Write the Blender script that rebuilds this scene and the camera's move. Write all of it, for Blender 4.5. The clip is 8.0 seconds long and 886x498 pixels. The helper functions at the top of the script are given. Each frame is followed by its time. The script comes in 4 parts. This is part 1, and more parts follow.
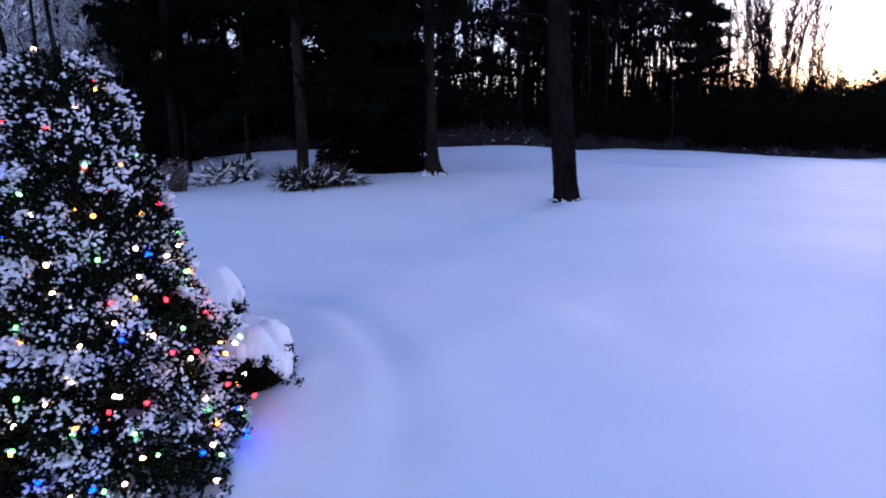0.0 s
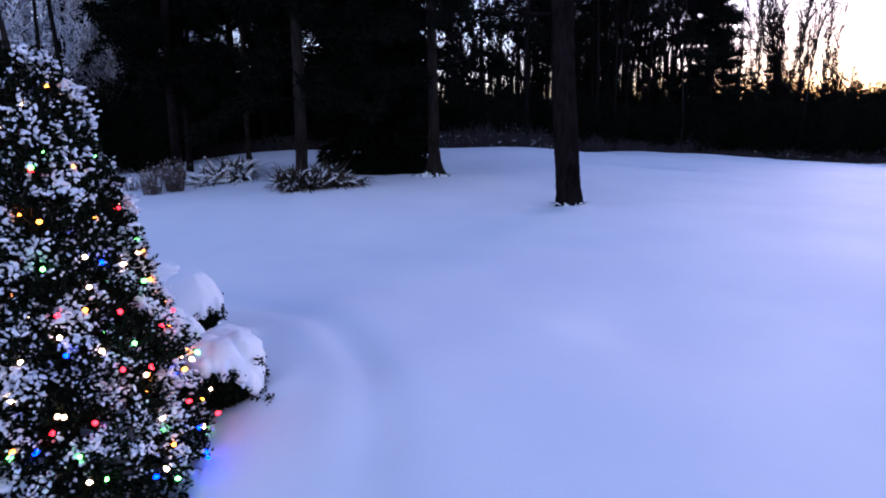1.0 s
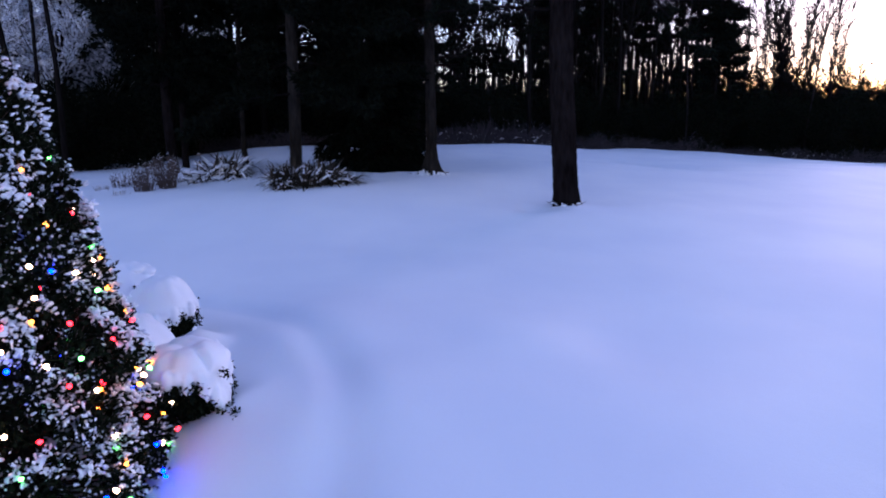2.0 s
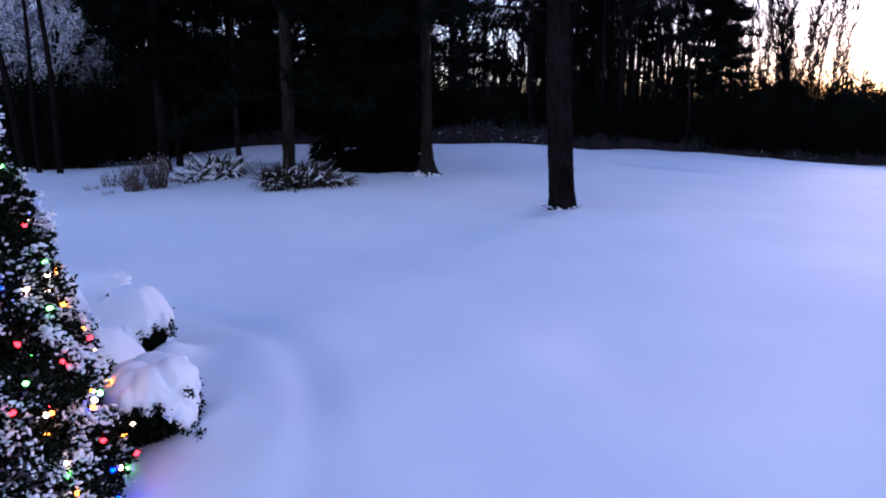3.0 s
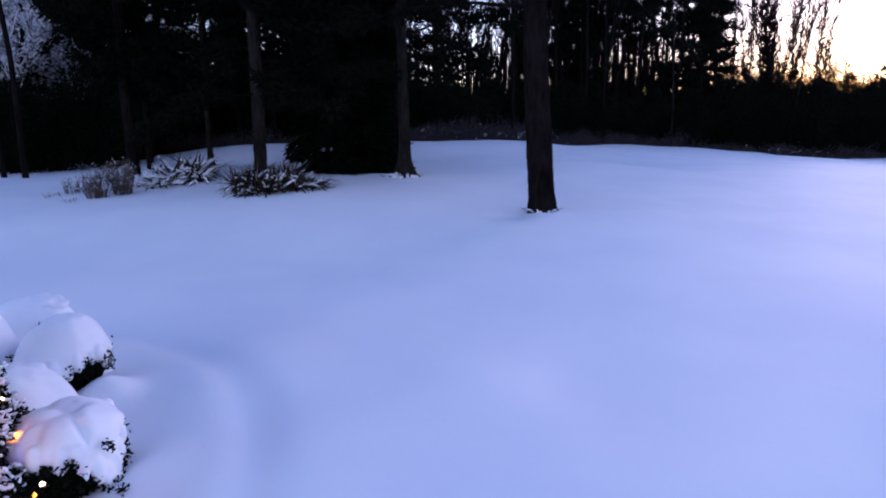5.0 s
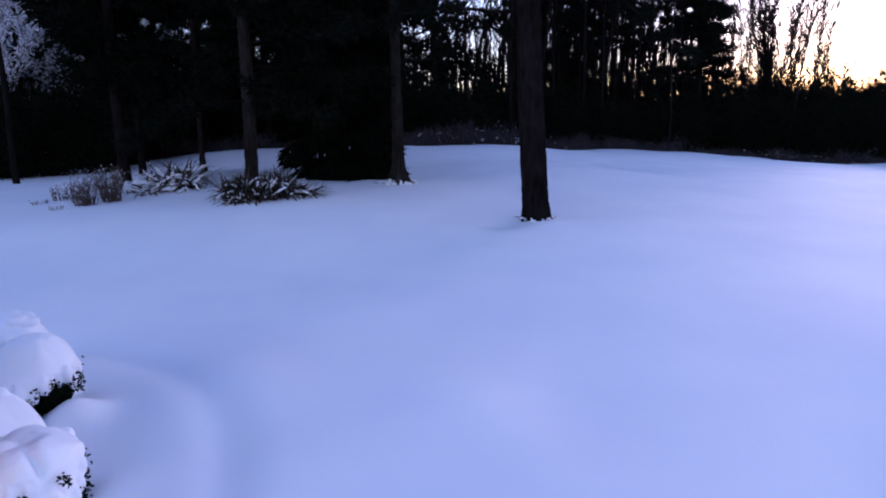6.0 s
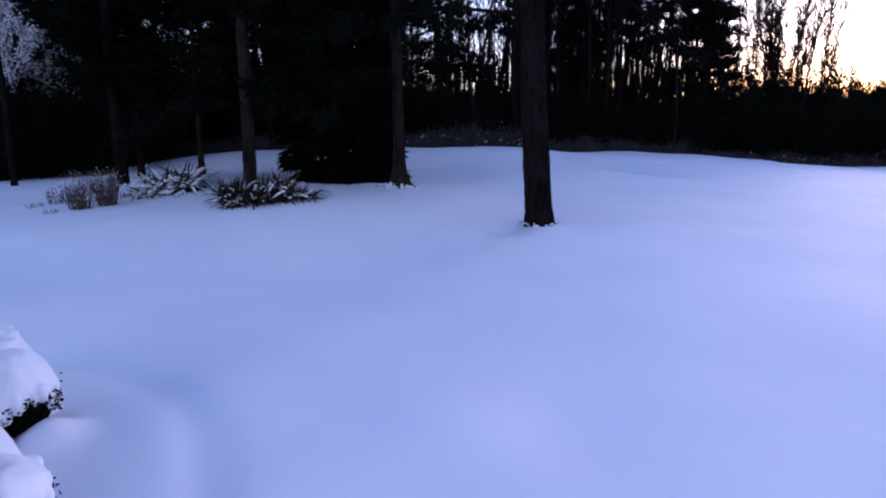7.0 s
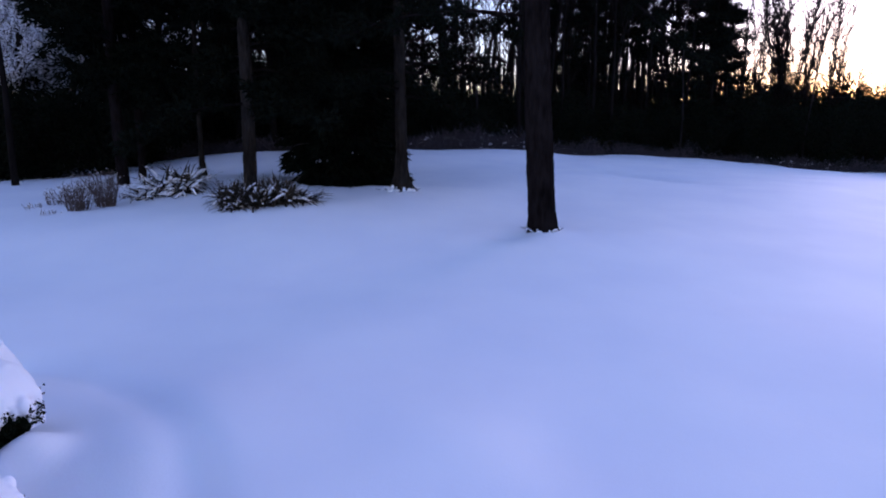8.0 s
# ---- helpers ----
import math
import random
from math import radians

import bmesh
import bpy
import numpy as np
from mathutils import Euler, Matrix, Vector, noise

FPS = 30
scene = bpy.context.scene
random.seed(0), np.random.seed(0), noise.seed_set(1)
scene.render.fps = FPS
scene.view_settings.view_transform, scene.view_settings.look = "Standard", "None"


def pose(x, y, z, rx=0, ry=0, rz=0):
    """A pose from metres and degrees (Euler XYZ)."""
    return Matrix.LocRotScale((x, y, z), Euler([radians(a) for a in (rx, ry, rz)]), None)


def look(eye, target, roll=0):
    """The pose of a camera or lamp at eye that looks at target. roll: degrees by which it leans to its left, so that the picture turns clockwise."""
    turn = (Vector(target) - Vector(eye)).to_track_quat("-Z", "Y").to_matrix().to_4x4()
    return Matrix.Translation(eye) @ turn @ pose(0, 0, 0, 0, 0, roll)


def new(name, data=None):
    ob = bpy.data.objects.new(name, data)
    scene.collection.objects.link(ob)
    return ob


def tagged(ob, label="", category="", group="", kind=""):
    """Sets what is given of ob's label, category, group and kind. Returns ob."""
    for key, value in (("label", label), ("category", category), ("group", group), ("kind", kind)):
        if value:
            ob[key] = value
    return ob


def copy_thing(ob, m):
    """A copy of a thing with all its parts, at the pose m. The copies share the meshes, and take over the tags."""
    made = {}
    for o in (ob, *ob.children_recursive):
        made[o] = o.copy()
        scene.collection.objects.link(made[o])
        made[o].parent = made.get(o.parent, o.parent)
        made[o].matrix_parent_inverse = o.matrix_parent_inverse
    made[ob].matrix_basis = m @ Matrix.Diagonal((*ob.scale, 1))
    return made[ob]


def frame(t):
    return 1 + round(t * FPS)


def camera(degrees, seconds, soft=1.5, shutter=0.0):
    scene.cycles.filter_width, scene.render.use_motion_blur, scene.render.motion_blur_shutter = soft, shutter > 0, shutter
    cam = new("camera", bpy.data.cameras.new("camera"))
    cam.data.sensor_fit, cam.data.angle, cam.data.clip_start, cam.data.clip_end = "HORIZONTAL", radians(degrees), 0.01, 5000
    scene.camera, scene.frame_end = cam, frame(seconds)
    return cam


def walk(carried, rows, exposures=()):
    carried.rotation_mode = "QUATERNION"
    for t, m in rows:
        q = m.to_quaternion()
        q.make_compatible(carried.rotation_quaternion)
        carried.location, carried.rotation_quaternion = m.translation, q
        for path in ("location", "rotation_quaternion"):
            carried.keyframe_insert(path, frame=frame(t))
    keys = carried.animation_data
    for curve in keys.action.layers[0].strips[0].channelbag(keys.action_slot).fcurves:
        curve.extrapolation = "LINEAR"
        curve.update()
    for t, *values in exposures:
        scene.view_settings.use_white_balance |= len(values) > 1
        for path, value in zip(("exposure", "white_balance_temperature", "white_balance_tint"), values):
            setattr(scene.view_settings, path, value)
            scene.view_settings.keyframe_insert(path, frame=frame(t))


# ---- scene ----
cam = camera(76.0, 8.0, soft=2.0)
PATH = [
    (0, -0.453, 0.094, 1.646, 79.26, 1.63, -1.32),
    (0.5, -0.334, 0.243, 1.642, 79.33, 1.27, -1.07),
    (1, -0.220, 0.393, 1.656, 79.35, 1.19, -0.35),
    (1.5, -0.103, 0.508, 1.679, 79.16, 1.10, -0.05),
    (3, 0.180, 0.857, 1.787, 78.72, 0.43, 0.33),
    (3.5, 0.254, 0.944, 1.852, 78.75, 0.60, 0.15),
    (4, 0.320, 1.035, 1.901, 78.58, 0.63, -0.05),
    (4.5, 0.373, 1.200, 1.901, 78.47, 0.73, -0.32),
    (5, 0.444, 1.308, 1.931, 78.19, 0.95, -0.93),
    (6.5, 0.647, 1.641, 2.048, 78.59, 0.86, -0.96),
    (7, 0.666, 1.788, 2.062, 78.59, 0.77, -0.57),
    (7.5, 0.685, 1.915, 2.072, 78.66, 0.47, -0.14),
    (8, 0.720, 1.990, 2.100, 78.75, 0.34, -0.08),
]
LOOK = [(0.0, 2.33, 5940, 54), (8.0, 2.33, 5940, 54)]
walk(cam, [(t, pose(*p)) for t, *p in PATH], LOOK)

# ---- sky and sun: the clear sky just before sunrise, brightest low behind the woods ----
SUN_AZIMUTH, SUN_HEIGHT = 36.0, 3.0  # degrees clockwise from +y, degrees over the horizon
world = bpy.data.worlds.new("world")
scene.world = world
world.use_nodes = True
wn, wl = world.node_tree.nodes, world.node_tree.links
sky = wn.new("ShaderNodeTexSky")
sky.sky_type, sky.sun_disc = "NISHITA", False
sky.sun_elevation, sky.sun_rotation = radians(SUN_HEIGHT), radians(SUN_AZIMUTH)
sky.dust_density, sky.ozone_density, sky.air_density = 0.2, 2.0, 1.0
wl.new(sky.outputs[0], wn["Background"].inputs["Color"])
wn["Background"].inputs["Strength"].default_value = 0.15
sun = new("sun", bpy.data.lights.new("sun", "SUN"))
sun.data.energy, sun.data.angle, sun.data.color = 0.32, radians(24), (1.0, 0.93, 0.88)
sun.matrix_world = look((0, 0, 0), (-math.sin(radians(SUN_AZIMUTH)), -math.cos(radians(SUN_AZIMUTH)), -math.tan(radians(11))))


# ---- materials ----
def shader(name, rough=0.8):
    m = bpy.data.materials.new(name)
    m.use_nodes = True
    b = m.node_tree.nodes["Principled BSDF"]
    b.inputs["Roughness"].default_value = rough
    return m, m.node_tree.nodes, m.node_tree.links, b


def add_noise(n, l, coords, scale, detail=4.0, stretch=(1, 1, 1)):
    mp = n.new("ShaderNodeMapping")
    mp.inputs["Scale"].default_value = stretch
    l.new(coords, mp.inputs["Vector"])
    t = n.new("ShaderNodeTexNoise")
    t.inputs["Scale"].default_value, t.inputs["Detail"].default_value = scale, detail
    l.new(mp.outputs[0], t.inputs["Vector"])
    return t.outputs["Fac"]


def ramp(n, l, fac, stops):
    r = n.new("ShaderNodeValToRGB")
    while len(r.color_ramp.elements) < len(stops):
        r.color_ramp.elements.new(0.5)
    for e, (p, c) in zip(r.color_ramp.elements, stops):
        e.position, e.color = p, (*c, 1)
    l.new(fac, r.inputs[0])
    return r.outputs[0]


def bump(n, l, b, height, strength, distance):
    k = n.new("ShaderNodeBump")
    k.inputs["Strength"].default_value, k.inputs["Distance"].default_value = strength, distance
    l.new(height, k.inputs["Height"])
    if b.inputs["Normal"].links:
        l.new(b.inputs["Normal"].links[0].from_socket, k.inputs["Normal"])
    l.new(k.outputs[0], b.inputs["Normal"])


def snow_material(name):
    m, n, l, b = shader(name, 0.65)
    c = n.new("ShaderNodeTexCoord").outputs["Object"]
    broad = add_noise(n, l, c, 0.45, 3)
    l.new(ramp(n, l, broad, [(0.3, (0.80, 0.83, 0.90)), (0.7, (0.88, 0.90, 0.94))]), b.inputs["Base Color"])
    bump(n, l, b, add_noise(n, l, c, 2.2, 4), 0.15, 0.05)
    bump(n, l, b, add_noise(n, l, c, 60, 3), 0.25, 0.006)
    b.inputs["Specular IOR Level"].default_value = 0.12
    return m


def grain_material(name, dark, light, scale, stretch=(1, 1, 1), rough=0.85, depth=0.01, strength=0.6):
    m, n, l, b = shader(name, rough)
    c = n.new("ShaderNodeTexCoord").outputs["Object"]
    fine = add_noise(n, l, c, scale, 6, stretch)
    broad = add_noise(n, l, c, scale * 0.12, 3)
    mix = n.new("ShaderNodeMath")
    mix.operation = "MULTIPLY_ADD"
    mix.inputs[1].default_value = 0.6
    l.new(fine, mix.inputs[0])
    half = n.new("ShaderNodeMath")
    half.operation = "MULTIPLY"
    half.inputs[1].default_value = 0.4
    l.new(broad, half.inputs[0])
    l.new(half.outputs[0], mix.inputs[2])
    l.new(ramp(n, l, mix.outputs[0], [(0.35, dark), (0.65, light)]), b.inputs["Base Color"])
    bump(n, l, b, fine, strength, depth)
    b.inputs["Specular IOR Level"].default_value = 0.0
    return m


def leaf_material(name, dark, light, rough=0.6, gloss=0.25):
    m, n, l, b = shader(name, rough)
    island = n.new("ShaderNodeNewGeometry").outputs["Random Per Island"]
    l.new(ramp(n, l, island, [(0.0, dark), (1.0, light)]), b.inputs["Base Color"])
    c = n.new("ShaderNodeTexCoord").outputs["Object"]
    bump(n, l, b, add_noise(n, l, c, 90, 3), 0.3, 0.003)
    b.inputs["Specular IOR Level"].default_value = gloss
    return m


def bulb_material(name, colour, strength):
    m, n, l, b = shader(name, 0.2)
    b.inputs["Base Color"].default_value = (*[0.3 * v for v in colour], 1)
    b.inputs["Emission Color"].default_value = (*colour, 1)
    b.inputs["Emission Strength"].default_value = strength
    return m


SNOW = snow_material("snow")
# PINE_BARK is darker than real bark: its colour carries the trunks' unlit near side.
PINE_BARK = grain_material("backlit_pine_bark", (0.004, 0.003, 0.003), (0.015, 0.012, 0.012), 14, (1, 1, 0.22), depth=0.02)
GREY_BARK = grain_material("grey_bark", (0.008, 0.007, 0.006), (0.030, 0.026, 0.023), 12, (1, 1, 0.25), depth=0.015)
# Well below real bark: the backlit woods' shade is put into this colour.
FAR_BARK = grain_material("shaded_woodland_bark", (0.005, 0.004, 0.004), (0.014, 0.012, 0.011), 5, (1, 1, 0.2), depth=0.02)
PALE_BARK = grain_material("grey_pole_bark", (0.010, 0.0085, 0.008), (0.028, 0.024, 0.023), 6, (1, 1, 0.2), depth=0.015)
# Needles and evergreen leaves: the woods' deep shade is put into these near-black colours.
NEEDLES = leaf_material("shaded_conifer_needles", (0.003, 0.004, 0.003), (0.008, 0.011, 0.008), 0.9, 0.0)
EVERGREEN = leaf_material("shaded_evergreen_leaves", (0.003, 0.005, 0.003), (0.012, 0.015, 0.010), 0.9, 0.0)
HOLLY = leaf_material("holly_leaves", (0.003, 0.005, 0.003), (0.014, 0.019, 0.011), 0.7, 0.0)
STRAW = leaf_material("withered_leaves", (0.012, 0.010, 0.007), (0.065, 0.050, 0.034), 0.7)
RUSSET = leaf_material("russet_twigs", (0.035, 0.026, 0.024), (0.130, 0.095, 0.084), 0.8)
CABLE = grain_material("green_cable", (0.010, 0.020, 0.012), (0.020, 0.035, 0.020), 80, rough=0.5, depth=0.001)
BRUSH = leaf_material("mauve_brush_twigs", (0.022, 0.019, 0.021), (0.080, 0.070, 0.076), 0.9, 0.0)
BULBS = {
    "white": bulb_material("warm_white_bulb", (1.0, 0.66, 0.30), 3.6),
    "blue": bulb_material("blue_bulb", (0.006, 0.022, 1.0), 7),
    "green": bulb_material("green_bulb", (0.014, 1.0, 0.08), 2.9),
    "red": bulb_material("red_bulb", (1.0, 0.018, 0.012), 3.4),
    "amber": bulb_material("amber_bulb", (1.0, 0.26, 0.012), 3.1),
}


# ---- mesh helpers ----
def raw_mesh(name, verts, faces, material, smooth=False):
    """A mesh from arrays: verts (n, 3), faces a list of (k, 3) or (k, 4) arrays."""
    me = bpy.data.meshes.new(name)
    faces = [np.asarray(f, np.int32) for f in faces if len(f)]
    verts = np.asarray(verts, np.float32)
    loops = np.concatenate([f.ravel() for f in faces])
    sizes = np.concatenate([np.full(len(f), f.shape[1], np.int32) for f in faces])
    me.vertices.add(len(verts))
    me.vertices.foreach_set("co", verts.ravel())
    me.loops.add(len(loops))
    me.loops.foreach_set("vertex_index", loops)
    me.polygons.add(len(sizes))
    me.polygons.foreach_set("loop_start", np.concatenate([[0], np.cumsum(sizes)[:-1]]).astype(np.int32))
    me.polygons.foreach_set("use_smooth", np.full(len(sizes), smooth))
    me.update(calc_edges=True)
    me.materials.append(material)
    return me


def merged(pieces):
    """Joins (verts, faces) pieces, faces being lists of arrays."""
    verts, faces, base = [], [], 0
    for v, fs in pieces:
        verts.append(np.asarray(v, float))
        faces += [np.asarray(f) + base for f in fs]
        base += len(v)
    return np.concatenate(verts), faces


def thing(name, at, label, category, group="", kind=""):
    ob = new(name)
    ob.empty_display_size = 0.1
    ob.location = at
    return tagged(ob, label, category, group, kind)


def part(name, me, parent, label="", kind=""):
    ob = new(name, me)
    ob.parent = parent
    return tagged(ob, label, kind=kind)


def unit(v):
    v = np.asarray(v, float)
    return v / np.maximum(np.linalg.norm(v, axis=-1, keepdims=True), 1e-9)


def frames_of(d):
    """Two unit vectors square to each direction."""
    d = unit(d)
    up = np.where(np.abs(d[:, 2:3]) < 0.9, np.array([[0.0, 0, 1]]), np.array([[1.0, 0, 0]]))
    a = unit(np.cross(d, up))
    return a, np.cross(d, a)


def prisms(p0, p1, r0, r1, sides=5):
    """Tapered sticks from p0 to p1, all at once."""
    p0, p1, r0, r1 = (np.asarray(q, float) for q in (p0, p1, r0, r1))
    a, b = frames_of(p1 - p0)
    n = len(p0)
    ang = np.arange(sides) * 2 * np.pi / sides
    ring = a[:, None] * np.cos(ang)[None, :, None] + b[:, None] * np.sin(ang)[None, :, None]
    v = np.concatenate([p0[:, None] + ring * r0[:, None, None], p1[:, None] + ring * r1[:, None, None]], 1)
    i = np.arange(sides)
    q = np.stack([i, (i + 1) % sides, sides + (i + 1) % sides, sides + i], 1)
    f = (np.arange(n) * 2 * sides)[:, None, None] + q[None]
    return v.reshape(-1, 3), [f.reshape(-1, 4)]


def tube(path, radii, sides=12, cap=True):
    """One smooth tapered tube along a path."""
    path, radii = np.asarray(path, float), np.asarray(radii, float)
    d = np.gradient(path, axis=0)
    a, b = frames_of(d)
    for k in range(1, len(a)):
        if a[k] @ a[k - 1] < 0:
            a[k], b[k] = -a[k], -b[k]
    ang = np.arange(sides) * 2 * np.pi / sides
    v = path[:, None] + (a[:, None] * np.cos(ang)[None, :, None] + b[:, None] * np.sin(ang)[None, :, None]) * radii[:, None, None]
    i = np.arange(sides)
    q = np.stack([i, (i + 1) % sides, sides + (i + 1) % sides, sides + i], 1)
    f = (np.arange(len(path) - 1) * sides)[:, None, None] + q[None]
    faces = [f.reshape(-1, 4)]
    v = v.reshape(-1, 3)
    if cap:
        v = np.concatenate([v, path[-1:]])
        top = (len(path) - 1) * sides
        faces.append(np.stack([top + i, top + (i + 1) % sides, np.full(sides, len(v) - 1)], 1))
    return v, faces


def blades(at, way, across, length, width, bend=0.25):
    """Pointed leaves or needle sprays: two quads each, folded along the middle."""
    at, way, across = np.asarray(at, float), unit(way), np.asarray(across, float)
    across = unit(across - way * (across * way).sum(1, keepdims=True))
    nrm = np.cross(way, across)
    L, W = np.asarray(length, float)[:, None], np.asarray(width, float)[:, None]
    tip = at + way * L - nrm * L * bend
    mid = at + way * L * 0.5
    v = np.stack([at, mid + across * W / 2 + nrm * W * 0.15, tip, mid - across * W / 2 + nrm * W * 0.15], 1)
    n = len(at)
    return v.reshape(-1, 3), [(np.arange(n) * 4)[:, None] + np.array([[0, 1, 2, 3]])]


def ovals(at, way, across, length, width):
    """Rounded leaves, a little cupped: two quads each."""
    at, way, across = np.asarray(at, float), unit(way), np.asarray(across, float)
    across = unit(across - way * (across * way).sum(1, keepdims=True))
    nrm = np.cross(way, across)
    L, W = np.asarray(length, float)[:, None], np.asarray(width, float)[:, None]
    a, b, lift = at + way * L * 0.30, at + way * L * 0.74, nrm * W * 0.22
    v = np.stack([at, a + across * W * 0.48 + lift, b + across * W * 0.42 + lift, at + way * L, b - across * W * 0.42 + lift, a - across * W * 0.48 + lift], 1)
    n = len(at)
    return v.reshape(-1, 3), [((np.arange(n) * 6)[:, None, None] + np.array([[0, 1, 2, 3], [0, 3, 4, 5]])[None]).reshape(-1, 4)]


def spread(rng, n):
    return unit(rng.normal(size=(n, 3)))


def ball(rings=4, sides=7):
    v, f = [(0, 0, -1)], []
    for i in range(1, rings):
        a = -np.pi / 2 + np.pi * i / rings
        v += [(np.cos(a) * np.cos(2 * np.pi * j / sides), np.cos(a) * np.sin(2 * np.pi * j / sides), np.sin(a)) for j in range(sides)]
    v.append((0, 0, 1))
    last = len(v) - 1
    for j in range(sides):
        k = (j + 1) % sides
        f.append((0, 1 + k, 1 + j))
        for i in range(rings - 2):
            a = 1 + i * sides
            f += [(a + j, a + k, a + sides + k), (a + j, a + sides + k, a + sides + j)]
        a = 1 + (rings - 2) * sides
        f.append((a + j, a + k, last))
    return np.array(v, float), np.array(f)


BALL_V, BALL_F = ball(4, 6)
FLECK_V, FLECK_F = ball(3, 5)


def lumps(rng, at, size, flat=0.7, shape=None, tumbled=False):
    """Small uneven lumps of snow, flattened and turned at random."""
    at, size = np.asarray(at, float), np.asarray(size, float)
    sv, sf = shape or (BALL_V, BALL_F)
    n, k = len(at), len(sv)
    turn = rng.uniform(0, 2 * np.pi, n)
    wob = 1 + rng.normal(0, 0.16, (n, k))
    v = sv[None] * wob[:, :, None] * size[:, None, None]
    v = v * np.stack([rng.uniform(0.75, 1.35, n), rng.uniform(0.75, 1.35, n), np.full(n, flat)], 1)[:, None]
    if tumbled:
        ax = spread(rng, n)
        b1, b2 = frames_of(ax)
        v = v[..., 0:1] * ax[:, None] * 1.5 + v[..., 1:2] * b1[:, None] + v[..., 2:3] * b2[:, None]
    c, s = np.cos(turn)[:, None], np.sin(turn)[:, None]
    v = np.stack([v[..., 0] * c - v[..., 1] * s, v[..., 0] * s + v[..., 1] * c, v[..., 2]], 2) + at[:, None]
    return v.reshape(-1, 3), [((np.arange(n) * k)[:, None, None] + sf[None]).reshape(-1, 3)]


def lattice(ix, iy, iz=0, seed=0):
    h = (ix * 374761393 + iy * 668265263 + iz * 2147483647 + seed * 974634777) & 0xFFFFFFFF
    h = ((h ^ (h >> 13)) * 1274126177) & 0xFFFFFFFF
    return ((h ^ (h >> 16)) & 0xFFFF) / 65535.0


def soft_noise(x, y, seed=0):
    """Smooth noise over the plane, from -1 to 1."""
    x, y = np.asarray(x, float), np.asarray(y, float)
    ix, iy = np.floor(x).astype(np.int64), np.floor(y).astype(np.int64)
    fx, fy = x - ix, y - iy
    u, w = fx * fx * (3 - 2 * fx), fy * fy * (3 - 2 * fy)
    a = lattice(ix, iy, 0, seed) * (1 - u) + lattice(ix + 1, iy, 0, seed) * u
    b = lattice(ix, iy + 1, 0, seed) * (1 - u) + lattice(ix + 1, iy + 1, 0, seed) * u
    return (a * (1 - w) + b * w) * 2 - 1


# ---- the ground: one snow sheet, rising gently to the woods ----
LEVELS = np.array([
    (-1.6, 4.75, -.36), (-2.1, 4.95, -.36), (-2.6, 5.9, -.32), (-3.0, 4.1, -1.1), (-2.4, 3.3, -1.15), (-4.5, 3.0, -1.2), (-1.2, 3.2, -.95), (0, 0, -1.0), (4, 3, -.85), (-.8, 4.9, -.13), (-1.35, 6.3, -.10), (-2.7, 7.5, -.10), (-.6, 3.7, -.34), (.6, 6.2, -.22), (2, 6, -.42), (-6, 9, -.05), (0, 9, -.16), (6, 9, -.30),
    (2.78, 13.79, .135), (-.38, 17.45, .73), (-3.75, 14.2, .46), (-3.9, 15.7, .92), (-6.4, 18.7, 1.15), (-7.8, 16.6, .62), (-6.9, 14, .52),
    (-13, 20.5, .62), (-15.5, 25, .68), (-7.6, 30, 1.45), (-4.7, 35, 1.55), (2.7, 38, 1.30), (4, 24, .75), (11, 24, .30),
    (13.4, 42, .80), (17.5, 42, .55), (21.8, 42, .15), (26.4, 40, -.42), (16, 14, -.30), (30, 25, -.60)])
BED_X, BED_Y, BED_R = -4.34, 4.08, 3.42  # the planted bed round the lit tree


def ground_z(x, y):
    x, y = np.asarray(x, float), np.asarray(y, float)
    top, low = 0.0, 0.0
    for px, py, pz in LEVELS:
        w = 1 / ((x - px) ** 2 + (y - py) ** 2 + (0.5 if py < 7 else 4.0)) ** 1.6
        top, low = top + w * pz, low + w
    z = top / low
    r = np.hypot(x - BED_X, y - BED_Y) + 0.07 * soft_noise(x * 0.7, y * 0.7, 3)
    z = z + 0.014 / (1 + np.exp(np.clip((r - BED_R) / 0.10, -50, 50))) - 0.064 * np.exp(-((r - BED_R - 0.17) / 0.20) ** 2)
    z = z + 0.018 * soft_noise(x * 0.35, y * 0.35, 5) + 0.010 * soft_noise(x * 1.3, y * 1.3, 8)
    # snow banked against the two trunks on the lawn, and the wind hollow beside the near one
    z = z + 0.07 * np.exp(-(((x - 2.93) ** 2 + (y - 13.53) ** 2) / 0.30)) - 0.14 * np.exp(-(((x - 2.00) / 0.42) ** 2 + ((y - 13.50) / 0.30) ** 2))
    # a drift against the shrubs of the bed
    z = z + 0.18 * np.exp(-(((x + 2.48) / 0.22) ** 2 + ((y - 5.98) / 0.22) ** 2)) + 0.05 * np.exp(-(((x + 1.60) / 0.28) ** 2 + ((y - 4.86) / 0.30) ** 2))
    # a shallow old furrow across the far lawn
    z = z - 0.24 * np.exp(-((x - 8.9 + 0.48 * (y - 26.2) - 0.2 * np.sin(y * 0.9)) / 0.36) ** 2) * np.exp(-((y - 26.2) / 3.4) ** 4)
    return z


def gz(x, y):
    return float(ground_z(np.array([x]), np.array([y]))[0])


def graded(centre, fine, n, far):
    k = np.linspace(-1, 1, 2 * n + 1)
    g = 3.0
    while n * fine * math.sinh(g) / g < far:
        g += 0.05
    return centre + n * fine * np.sinh(g * k) / g


